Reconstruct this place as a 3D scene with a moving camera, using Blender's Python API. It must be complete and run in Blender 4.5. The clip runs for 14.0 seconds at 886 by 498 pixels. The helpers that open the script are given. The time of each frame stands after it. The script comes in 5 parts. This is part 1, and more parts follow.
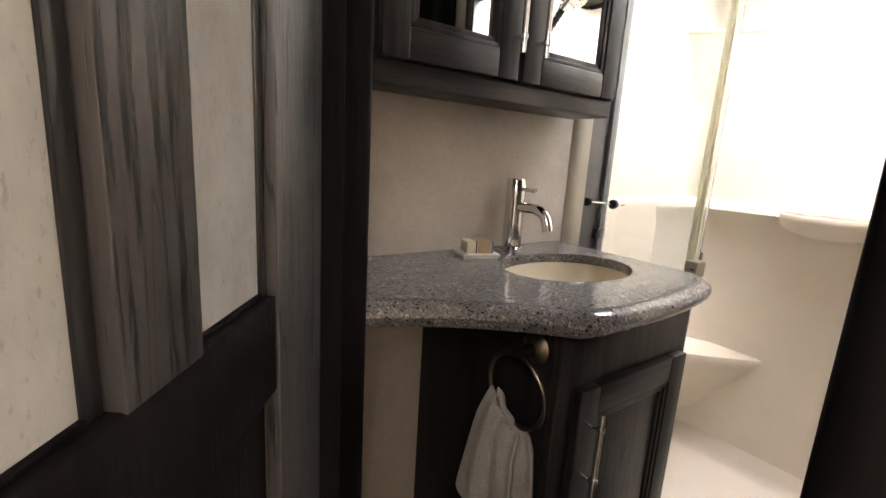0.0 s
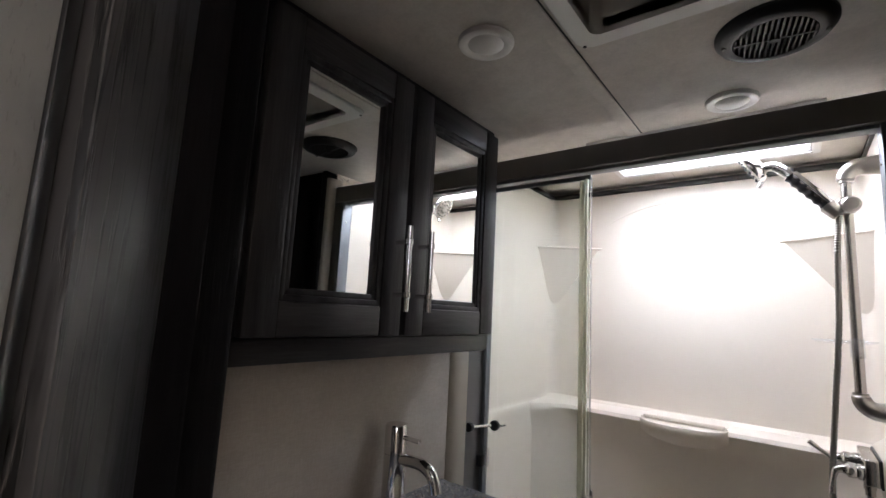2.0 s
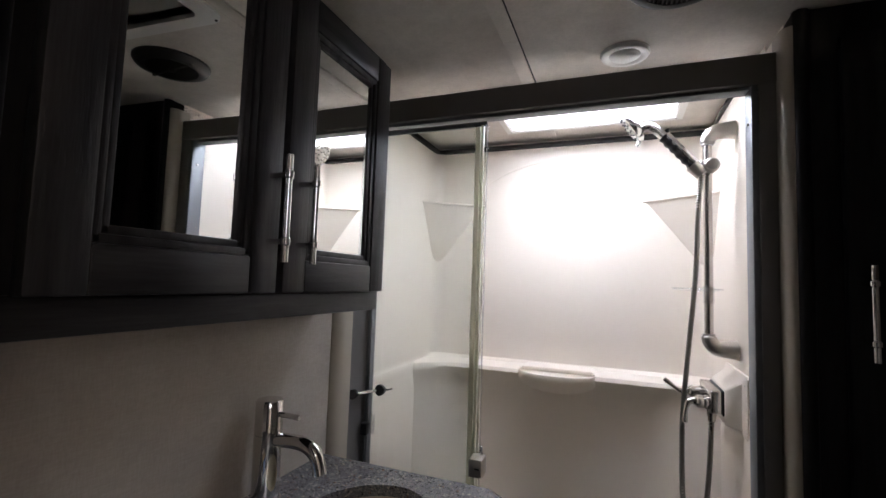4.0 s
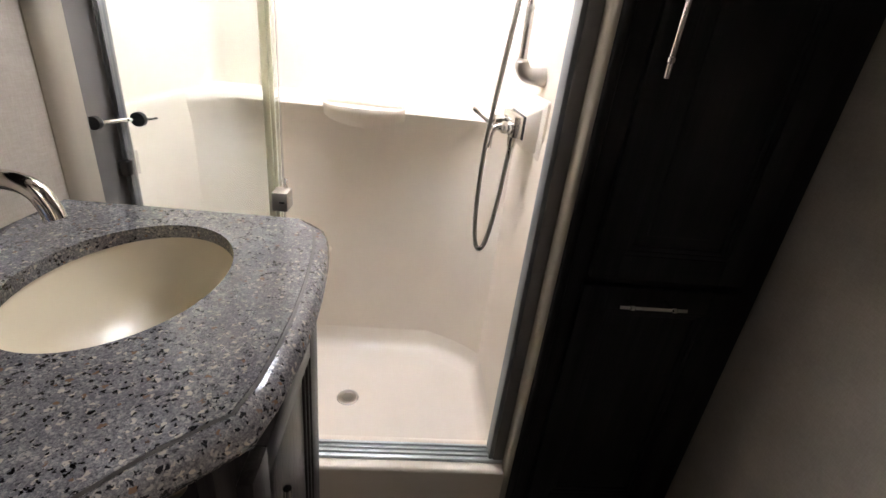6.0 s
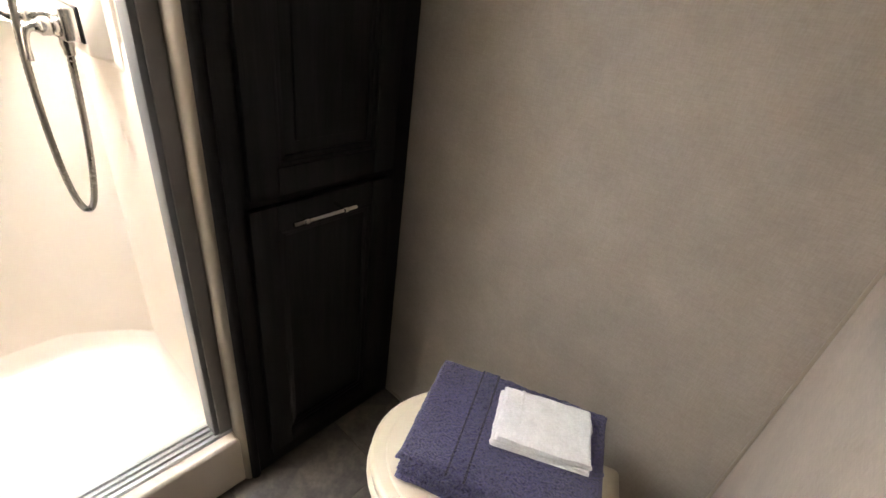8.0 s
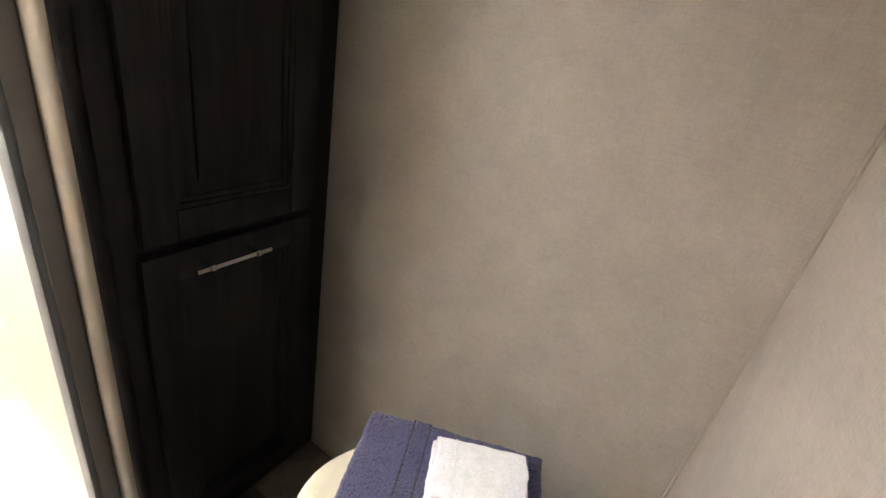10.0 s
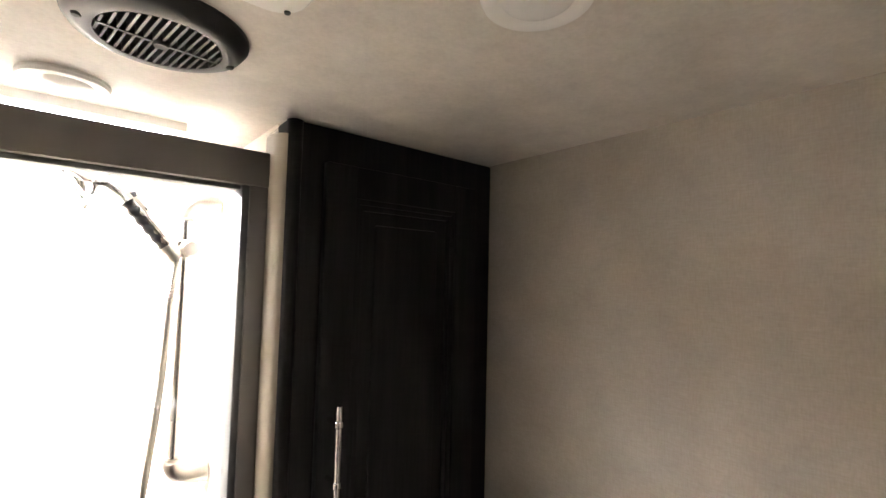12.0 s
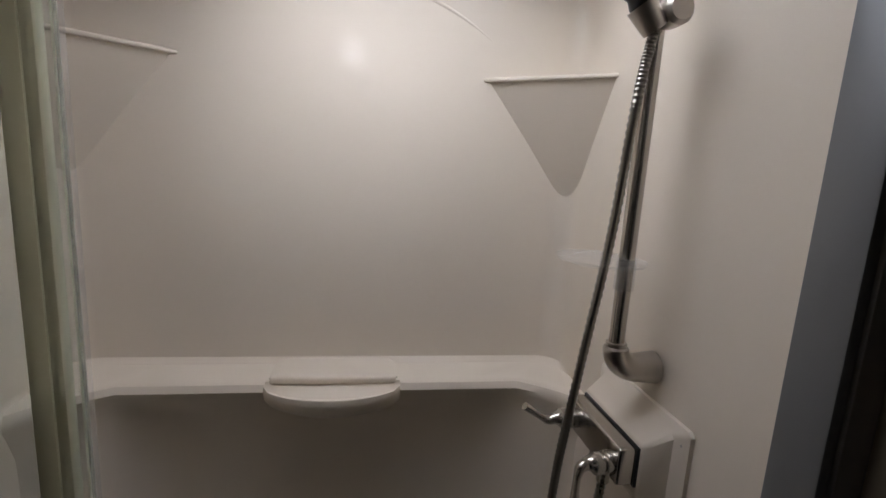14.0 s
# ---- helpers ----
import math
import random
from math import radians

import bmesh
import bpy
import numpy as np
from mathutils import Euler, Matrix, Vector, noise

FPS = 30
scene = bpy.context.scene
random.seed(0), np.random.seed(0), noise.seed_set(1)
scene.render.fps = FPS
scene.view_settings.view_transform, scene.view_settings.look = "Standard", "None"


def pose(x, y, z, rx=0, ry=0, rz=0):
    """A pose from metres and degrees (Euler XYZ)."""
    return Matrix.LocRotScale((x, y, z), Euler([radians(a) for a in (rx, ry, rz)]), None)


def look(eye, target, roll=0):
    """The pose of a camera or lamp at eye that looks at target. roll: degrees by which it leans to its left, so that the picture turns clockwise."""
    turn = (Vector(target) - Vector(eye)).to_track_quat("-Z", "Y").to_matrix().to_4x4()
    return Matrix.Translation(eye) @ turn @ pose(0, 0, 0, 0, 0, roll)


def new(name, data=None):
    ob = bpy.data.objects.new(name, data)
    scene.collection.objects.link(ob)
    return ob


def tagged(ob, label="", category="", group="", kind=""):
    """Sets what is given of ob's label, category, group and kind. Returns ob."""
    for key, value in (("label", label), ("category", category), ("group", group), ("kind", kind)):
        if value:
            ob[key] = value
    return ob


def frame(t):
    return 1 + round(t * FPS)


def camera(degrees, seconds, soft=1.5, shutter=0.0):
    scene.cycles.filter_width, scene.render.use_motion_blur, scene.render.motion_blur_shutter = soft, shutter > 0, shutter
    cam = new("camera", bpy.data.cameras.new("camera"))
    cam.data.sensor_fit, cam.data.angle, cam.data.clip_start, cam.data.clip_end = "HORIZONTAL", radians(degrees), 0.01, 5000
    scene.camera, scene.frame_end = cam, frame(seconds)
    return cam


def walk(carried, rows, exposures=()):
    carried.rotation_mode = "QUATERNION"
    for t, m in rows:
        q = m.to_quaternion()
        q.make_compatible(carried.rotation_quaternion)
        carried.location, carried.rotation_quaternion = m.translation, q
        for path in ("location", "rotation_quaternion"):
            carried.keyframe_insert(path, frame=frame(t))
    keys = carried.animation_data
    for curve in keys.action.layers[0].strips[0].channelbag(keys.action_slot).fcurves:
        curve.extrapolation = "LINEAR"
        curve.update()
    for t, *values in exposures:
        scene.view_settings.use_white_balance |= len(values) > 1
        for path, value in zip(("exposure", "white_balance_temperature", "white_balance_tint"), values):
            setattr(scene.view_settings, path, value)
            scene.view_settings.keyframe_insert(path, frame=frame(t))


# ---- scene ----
cam = camera(89.2, 14.0)
PATH = [
    (0, (-0.018, -1.224, 1.201), (-1.615, -0.082, 0.799), 3.5),
    (0.5, (-0.072, -1.209, 1.228), (-1.602, 0.047, 0.988), 2.2),
    (1, (-0.104, -1.183, 1.305), (-1.563, 0.178, 1.225), 2.0),
    (1.5, (-0.128, -1.174, 1.357), (-1.489, 0.288, 1.467), 2.0),
    (2, (-0.144, -1.179, 1.41), (-1.368, 0.379, 1.682), 3.0),
    (2.2, (-0.147, -1.175, 1.426), (-1.319, 0.411, 1.757), 3.3),
    (4.3, (-0.263, -1.082, 1.362), (-0.911, 0.81, 1.398), 2.2),
    (4.5, (-0.267, -1.076, 1.318), (-0.864, 0.831, 1.236), 2.4),
    (5, (-0.273, -1.052, 1.248), (-0.677, 0.864, 0.841), 3.6),
    (5.5, (-0.304, -1.007, 1.256), (-0.438, 0.853, 0.534), 6.1),
    (6, (-0.293, -0.966, 1.296), (-0.118, 0.842, 0.459), 6.5),
    (6.5, (-0.283, -0.892, 1.336), (0.242, 0.848, 0.5), 6.1),
    (7, (-0.268, -0.856, 1.333), (0.637, 0.707, 0.475), 7.1),
    (7.5, (-0.25, -0.854, 1.317), (0.928, 0.476, 0.397), 7.7),
    (8, (-0.234, -0.865, 1.271), (1.113, 0.197, 0.242), 8.7),
    (8.2, (-0.226, -0.866, 1.254), (1.149, 0.097, 0.166), 9.5),
    (10.3, (-0.186, -0.833, 1.287), (1.423, 0.06, 0.503), 10.1),
    (10.6, (-0.180, -0.800, 1.392), (1.431, 0.245, 0.827), 8.5),
    (11, (-0.177, -0.828, 1.510), (1.388, 0.380, 1.210), 5.3),
    (11.5, (-0.196, -0.84, 1.604), (1.279, 0.511, 1.602), 2.9),
    (11.8, (-0.19, -0.857, 1.622), (1.142, 0.628, 1.763), 1.0),
    (12, (-0.215, -0.842, 1.66), (1.054, 0.699, 1.78), 1.4),
    (12.5, (-0.27, -0.767, 1.655), (0.723, 0.963, 1.799), 0.9),
    (13, (-0.317, -0.617, 1.649), (0.391, 1.251, 1.744), 0.4),
    (13.5, (-0.361, -0.462, 1.617), (0.145, 1.471, 1.519), 1.2),
    (14, (-0.377, -0.33, 1.497), (-0.07, 1.618, 1.163), 3.3),
]
EXPOSURE = [(0, 1.2, 6850, 17), (0.5, 0.65, 6550, 16), (1, 0.25, 6200, 16), (1.5, 0.0, 6000, 16), (2.2, -0.15, 5950, 17), (4.5, -0.3, 5950, 18), (5, -0.35, 6050, 18), (5.5, 0.35, 6150, 18), (6, 1.15, 6450, 17), (6.5, 1.1, 6750, 17), (7, 1.2, 6850, 17), (7.5, 1.9, 6700, 16), (8, 2.25, 6850, 16), (10.3, 2.75, 6800, 15), (11, 3.15, 6700, 15), (11.5, 3.2, 6600, 15), (12, 2.45, 6800, 16), (12.5, 0.2, 6100, 16), (13, -0.6, 6100, 17), (13.5, -1.3, 6250, 17), (14, -1.65, 6450, 18)]
walk(cam, [(t, look(eye, target, roll)) for t, eye, target, roll in PATH], EXPOSURE)

# ---- light ----
world = bpy.data.worlds.new("world")
scene.world = world
world.use_nodes = True
sky = world.node_tree.nodes.new("ShaderNodeTexSky")
sky.sky_type, sky.sun_disc = "NISHITA", False
sky.sun_elevation, sky.sun_rotation = radians(48), radians(20)
world.node_tree.nodes["Background"].inputs[1].default_value = 0.1
world.node_tree.links.new(sky.outputs[0], world.node_tree.nodes["Background"].inputs[0])

H_CEIL = 1.93


def lamp(name, kind, m, energy, colour, **more):
    data = bpy.data.lights.new(name, kind)
    data.energy, data.color = energy, colour
    if "size" in more:
        data.shape, data.size, data.size_y = "RECTANGLE", more["size"][0], more["size"][1]
    if "spot" in more:
        data.spot_size, data.spot_blend = radians(more["spot"]), more["blend"]
    if "radius" in more:
        data.shadow_soft_size = more["radius"]
    ob = new(name, data)
    ob.matrix_world = m
    return ob


# the puck lamp on the shower ceiling, behind the header
lamp("shower_spot", "SPOT", look((-0.45, 0.045, 1.842), (-0.46, 0.575, 1.625)), 5.0, (0.96, 0.98, 1.0), spot=60, blend=0.8, radius=0.03)
lamp("shower_flood", "SPOT", look((-0.45, 0.045, 1.842), (-0.45, 0.575, 0.9)), 2.6, (1.0, 0.97, 0.93), spot=150, blend=0.9, radius=0.03)
# area fills added out of view in the hall; no window stands there
lamp("hall_window_light", "AREA", look((0.50, -1.75, 1.74), (-0.35, -1.1, 1.6)), 1.7, (1.0, 0.97, 0.93), size=(0.45, 0.3))
lamp("hall_window_light", "AREA", look((-0.50, -2.45, 1.6), (0.6, -1.3, 1.3)), 110, (1.0, 0.95, 0.87), size=(0.8, 0.6))

# ---- materials ----
def material(name, base, rough=0.5, metal=0.0, coat=0.0):
    m = bpy.data.materials.new(name)
    m.use_nodes = True
    b = m.node_tree.nodes["Principled BSDF"]
    b.inputs["Base Color"].default_value = (*base, 1)
    b.inputs["Roughness"].default_value = rough
    b.inputs["Metallic"].default_value = metal
    b.inputs["Coat Weight"].default_value = coat
    return m, m.node_tree, b


def noise_tex(nt, scale, stretch=(1, 1, 1), detail=4.0, rough=0.55, turn=(0, 0, 0)):
    co = nt.nodes.new("ShaderNodeTexCoord")
    mp = nt.nodes.new("ShaderNodeMapping")
    mp.inputs["Scale"].default_value = stretch
    mp.inputs["Rotation"].default_value = turn
    tx = nt.nodes.new("ShaderNodeTexNoise")
    tx.inputs["Scale"].default_value = scale
    tx.inputs["Detail"].default_value = detail
    tx.inputs["Roughness"].default_value = rough
    nt.links.new(co.outputs["Object"], mp.inputs[0])
    nt.links.new(mp.outputs[0], tx.inputs["Vector"])
    return tx.outputs["Fac"]


def ramp(nt, fac, *stops):
    r = nt.nodes.new("ShaderNodeValToRGB")
    els = r.color_ramp.elements
    while len(els) < len(stops):
        els.new(0.5)
    for e, (p, c) in zip(els, stops):
        e.position = p
        e.color = (*c, 1) if len(c) == 3 else c
    nt.links.new(fac, r.inputs[0])
    return r.outputs[0]


def mix(nt, a, b, fac, mode="MIX"):
    n = nt.nodes.new("ShaderNodeMix")
    n.data_type, n.blend_type = "RGBA", mode
    for s, v in ((n.inputs[6], a), (n.inputs[7], b), (n.inputs[0], fac)):
        if isinstance(v, (int, float)):
            s.default_value = v
        elif isinstance(v, tuple):
            s.default_value = (*v, 1)
        else:
            nt.links.new(v, s)
    return n.outputs[2]


def bump(nt, b, height, strength=0.2, dist=0.002):
    n = nt.nodes.new("ShaderNodeBump")
    n.inputs["Strength"].default_value, n.inputs["Distance"].default_value = strength, dist
    nt.links.new(height, n.inputs["Height"])
    nt.links.new(n.outputs[0], b.inputs["Normal"])


def span(nt, fac, lo, hi):
    n = nt.nodes.new("ShaderNodeMapRange")
    n.inputs[3].default_value, n.inputs[4].default_value = lo, hi
    nt.links.new(fac, n.inputs[0])
    return n.outputs[0]


def gray(v):
    return (v, v, v)


def make_wood(name, dark, light, rough=0.42, along="z", shine=0.22):
    """Dark stained wood with open grain running along one axis."""
    m, nt, b = material(name, dark, rough)
    st = {"z": (1, 1, 0.07), "x": (0.07, 1, 1), "y": (1, 0.07, 1)}[along]
    grain = noise_tex(nt, 42, st, 7, 0.62)
    fine = noise_tex(nt, 230, st, 3, 0.6)
    broad = noise_tex(nt, 6, st, 3)
    c = ramp(nt, grain, (0.36, dark), (0.52, tuple(0.5 * (p + q) for p, q in zip(dark, light))), (0.7, light))
    c = mix(nt, c, ramp(nt, fine, (0.38, gray(0.55)), (0.6, gray(1.0))), 0.6, "MULTIPLY")
    c = mix(nt, c, ramp(nt, broad, (0.3, gray(0.75)), (0.7, gray(1.15))), 0.7, "MULTIPLY")
    nt.links.new(c, b.inputs["Base Color"])
    nt.links.new(span(nt, fine, rough - 0.1, rough + 0.14), b.inputs["Roughness"])
    b.inputs["Specular IOR Level"].default_value = shine
    bump(nt, b, fine, 0.35, 0.0012)
    return m


def make_grain(name, low, high):
    """Grey-brown oak face: smooth ground, wandering dark cathedral lines and torn black streaks."""
    m, nt, b = material(name, high, 0.34)
    rings = nt.nodes.new("ShaderNodeMath")
    rings.operation = "MULTIPLY"
    rings.inputs[1].default_value = 11
    nt.links.new(noise_tex(nt, 20, (1, 1, 0.09), 2.5, 0.5), rings.inputs[0])
    cut = nt.nodes.new("ShaderNodeMath")
    cut.operation = "FRACT"
    nt.links.new(rings.outputs[0], cut.inputs[0])
    lines = ramp(nt, cut.outputs[0], (0.0, gray(0.04)), (0.05, gray(0.1)), (0.12, gray(1.0)), (0.95, gray(1.0)), (1.0, gray(0.1)))
    gate = ramp(nt, noise_tex(nt, 60, (1, 1, 0.12), 4, 0.65), (0.40, gray(0.1)), (0.52, gray(1.0)))
    torn = ramp(nt, noise_tex(nt, 150, (1, 1, 0.05), 5, 0.65), (0.41, gray(0.05)), (0.46, gray(1.0)))
    pores = ramp(nt, noise_tex(nt, 300, (1, 1, 0.04), 3, 0.6), (0.36, gray(0.7)), (0.5, gray(1.0)))
    broad = ramp(nt, noise_tex(nt, 12, (1, 1, 0.1), 4), (0.3, low), (0.7, high))
    c = mix(nt, broad, lines, gate, "MULTIPLY")
    c = mix(nt, c, torn, 0.9, "MULTIPLY")
    c = mix(nt, c, pores, 0.6, "MULTIPLY")
    nt.links.new(c, b.inputs["Base Color"])
    bump(nt, b, torn, 0.3, 0.001)
    return m


WOOD = make_wood("dark_stained_wood", (0.013, 0.0115, 0.012), (0.047, 0.043, 0.043), 0.36, "z", 0.32)
WOOD_H = make_wood("dark_stained_wood_crosswise", (0.013, 0.0115, 0.012), (0.047, 0.043, 0.043), 0.36, "y", 0.32)
WOOD_GREY = make_grain("grey_worn_wood", (0.040, 0.039, 0.041), (0.056, 0.054, 0.056))
OAK_PANEL = make_grain("dark_oak_panel", (0.022, 0.020, 0.020), (0.052, 0.047, 0.046))
BLACK_WOOD = make_wood("espresso_wood", (0.0075, 0.0067, 0.0075), (0.021, 0.019, 0.0202), 0.5, "z", 0.2)
JAMB_WOOD = make_wood("black_brown_jamb_wood", (0.004, 0.0036, 0.004), (0.0095, 0.0085, 0.009), 0.5, "z", 0.08)


def make_weave(name, low, high, scale=260):
    """Wall board with a fine linen print."""
    m, nt, b = material(name, high, 0.62)
    h = noise_tex(nt, scale, (1, 1, 0.16), 3, 0.6)
    v = noise_tex(nt, scale, (0.16, 0.16, 1), 3, 0.6)
    blot = noise_tex(nt, 9, (1, 1, 1), 4)
    c = ramp(nt, mix(nt, h, v, 0.5), (0.36, low), (0.64, high))
    c = mix(nt, c, ramp(nt, blot, (0.3, gray(0.9)), (0.7, gray(1.05))), 1.0, "MULTIPLY")
    nt.links.new(c, b.inputs["Base Color"])
    bump(nt, b, h, 0.12, 0.0008)
    return m


LINEN = make_weave("linen_wallboard", (0.385, 0.34, 0.285), (0.455, 0.405, 0.345), 420)
CEILING = make_weave("ceiling_board", (0.61, 0.565, 0.505), (0.71, 0.66, 0.595), 180)


def make_mottled(name):
    """Pale grey panel with soft blotches and short dark upright flecks."""
    m, nt, b = material(name, (0.45, 0.44, 0.415), 0.8)
    blot = noise_tex(nt, 26, (1, 1, 0.6), 5, 0.6)
    fleck = ramp(nt, noise_tex(nt, 330, (1, 1, 0.35), 5, 0.7), (0.33, gray(0.45)), (0.42, gray(1.0)))
    c = ramp(nt, blot, (0.3, (0.29, 0.295, 0.29)), (0.7, (0.39, 0.392, 0.38)))
    c = mix(nt, c, fleck, 0.45, "MULTIPLY")
    nt.links.new(c, b.inputs["Base Color"])
    bump(nt, b, blot, 0.15, 0.001)
    return m


PANEL = make_mottled("pale_fabric_panel")


def make_acrylic(name, base, rough=0.16):
    m, nt, b = material(name, base, rough, 0, 0.3)
    n = noise_tex(nt, 5, (1, 1, 1), 3)
    c = mix(nt, base, tuple(v * 0.93 for v in base), n)
    nt.links.new(c, b.inputs["Base Color"])
    nt.links.new(span(nt, noise_tex(nt, 30), rough - 0.04, rough + 0.08), b.inputs["Roughness"])
    return m


ACRYLIC = make_acrylic("cream_acrylic", (0.80, 0.722, 0.617), 0.5)
ACRYLIC.node_tree.nodes["Principled BSDF"].inputs["Coat Roughness"].default_value = 0.16
ACRYLIC.node_tree.nodes["Principled BSDF"].inputs["Specular IOR Level"].default_value = 0.35
ACRYLIC.node_tree.nodes["Principled BSDF"].inputs["Coat Weight"].default_value = 0.2
PAN_ACRYLIC = make_acrylic("glossy_pan_acrylic", (0.80, 0.722, 0.617), 0.3)
PAN_ACRYLIC.node_tree.nodes["Principled BSDF"].inputs["Coat Weight"].default_value = 0.6
PAN_ACRYLIC.node_tree.nodes["Principled BSDF"].inputs["Coat Roughness"].default_value = 0.07
BISQUE = make_acrylic("bisque_porcelain", (0.68, 0.61, 0.46), 0.33)
TRIM = make_acrylic("beige_vinyl_trim", (0.42, 0.37, 0.295), 0.42)
PLASTIC = make_acrylic("white_plastic", (0.84, 0.825, 0.79), 0.38)
BLACK = make_acrylic("black_plastic", (0.008, 0.008, 0.009), 0.36)
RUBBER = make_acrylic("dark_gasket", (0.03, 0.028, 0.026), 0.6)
SOAP = make_acrylic("ivory_soap", (0.72, 0.66, 0.52), 0.5)
JOINT = make_acrylic("dark_stone_joint", (0.03, 0.024, 0.02), 0.5)
KRAFT = make_acrylic("kraft_paper", (0.48, 0.34, 0.2), 0.75)
BLUE_LABEL = make_acrylic("blue_paper", (0.16, 0.22, 0.32), 0.7)
SEAL = make_acrylic("yellowed_vinyl_seal", (0.88, 0.865, 0.69), 0.3)
SEAL.node_tree.nodes["Principled BSDF"].inputs["Transmission Weight"].default_value = 0.65
SEAL.node_tree.nodes["Principled BSDF"].inputs["IOR"].default_value = 1.15


def make_metal(name, base, rough, metal=1.0):
    m, nt, b = material(name, base, rough, metal)
    nt.links.new(span(nt, noise_tex(nt, 60, (1, 1, 0.1)), rough * 0.8, rough * 1.3), b.inputs["Roughness"])
    return m


CHROME = make_metal("chrome", (0.72, 0.71, 0.70), 0.07)
SATIN = make_metal("satin_nickel_chrome", (0.55, 0.525, 0.49), 0.2)
HOSE = make_metal("dark_hose_steel", (0.30, 0.28, 0.25), 0.28)
NICKEL = make_metal("brushed_nickel", (0.50, 0.465, 0.42), 0.30)
BRONZE = make_metal("aged_bronze_ring", (0.20, 0.17, 0.13), 0.32)
FRAME = make_metal("grey_painted_frame", (0.185, 0.175, 0.166), 0.42, 0.3)
ALU = make_metal("bright_aluminium", (0.16, 0.167, 0.174), 0.42, 0.4)
SILL = make_metal("sill_aluminium", (0.50, 0.52, 0.53), 0.4, 0.6)
MIRROR, _nt, _b = material("mirror_glass", (0.86, 0.88, 0.87), 0.012, 1.0)


def make_glass():
    m, nt, b = material("clear_glass", (0.90, 0.955, 0.935), 0.0)
    b.inputs["Transmission Weight"].default_value = 1.0
    b.inputs["IOR"].default_value = 1.45
    return m


GLASS = make_glass()
CLEAR, _nt, _b = material("clear_plastic", (0.85, 0.86, 0.86), 0.06)
_b.inputs["Alpha"].default_value = 0.13


def make_granite():
    """Fine grey ground with black, pale and brown flecks."""
    m, nt, b = material("speckled_granite", (0.12, 0.118, 0.125), 0.2, 0, 0.0)
    co = nt.nodes.new("ShaderNodeTexCoord")
    wob = nt.nodes.new("ShaderNodeTexNoise")
    wob.inputs["Scale"].default_value = 210
    wob.inputs["Detail"].default_value = 4
    nt.links.new(co.outputs["Object"], wob.inputs["Vector"])
    shift = nt.nodes.new("ShaderNodeVectorMath")
    shift.operation = "MULTIPLY_ADD"
    shift.inputs[1].default_value = (0.011, 0.011, 0.011)
    nt.links.new(wob.outputs["Color"], shift.inputs[0])
    nt.links.new(co.outputs["Object"], shift.inputs[2])

    def flecks(scale, share, size):
        v = nt.nodes.new("ShaderNodeTexVoronoi")
        v.inputs["Scale"].default_value = scale
        nt.links.new(shift.outputs[0], v.inputs["Vector"])
        sep = nt.nodes.new("ShaderNodeSeparateColor")
        nt.links.new(v.outputs["Color"], sep.inputs[0])
        near = ramp(nt, v.outputs["Distance"], (size * 0.75, gray(1)), (size, gray(0)))
        few = ramp(nt, sep.outputs[0], (share, gray(1)), (share + 0.02, gray(0)))
        return mix(nt, near, few, 1.0, "MULTIPLY")
    ground = ramp(nt, noise_tex(nt, 420, (1, 1, 1), 4, 0.75), (0.34, (0.06, 0.058, 0.062)), (0.5, (0.145, 0.142, 0.148)), (0.66, (0.25, 0.24, 0.235)))
    c = mix(nt, ground, (0.27, 0.255, 0.24), flecks(230, 0.34, 0.5))
    c = mix(nt, c, (0.38, 0.34, 0.29), flecks(165, 0.16, 0.46))
    c = mix(nt, c, (0.014, 0.013, 0.015), flecks(205, 0.26, 0.5))
    c = mix(nt, c, (0.16, 0.10, 0.065), flecks(120, 0.09, 0.36))
    c = mix(nt, c, ramp(nt, noise_tex(nt, 22), (0.3, gray(0.82)), (0.7, gray(1.12))), 1.0, "MULTIPLY")
    nt.links.new(c, b.inputs["Base Color"])
    nt.links.new(span(nt, noise_tex(nt, 90), 0.09, 0.17), b.inputs["Roughness"])
    b.inputs["Specular IOR Level"].default_value = 0.4
    return m


GRANITE = make_granite()


def make_slate():
    m, nt, b = material("slate_vinyl", (0.1, 0.09, 0.08), 0.45)
    a = noise_tex(nt, 7, (1, 1, 1), 8, 0.65)
    f = noise_tex(nt, 45, (1, 1, 1), 5, 0.6)
    info = nt.nodes.new("ShaderNodeObjectInfo")
    c = ramp(nt, a, (0.3, (0.06, 0.053, 0.05)), (0.5, (0.13, 0.112, 0.098)), (0.66, (0.23, 0.19, 0.155)), (0.8, (0.27, 0.245, 0.22)))
    c = mix(nt, c, ramp(nt, f, (0.35, gray(0.7)), (0.65, gray(1.15))), 0.7, "MULTIPLY")
    c = mix(nt, c, ramp(nt, info.outputs["Random"], (0, gray(0.7)), (1, gray(1.35))), 0.8, "MULTIPLY")
    nt.links.new(c, b.inputs["Base Color"])
    bump(nt, b, a, 0.3, 0.002)
    return m


SLATE = make_slate()
GROUT, _nt, _b = material("tan_grout", (0.11, 0.09, 0.07), 0.8)


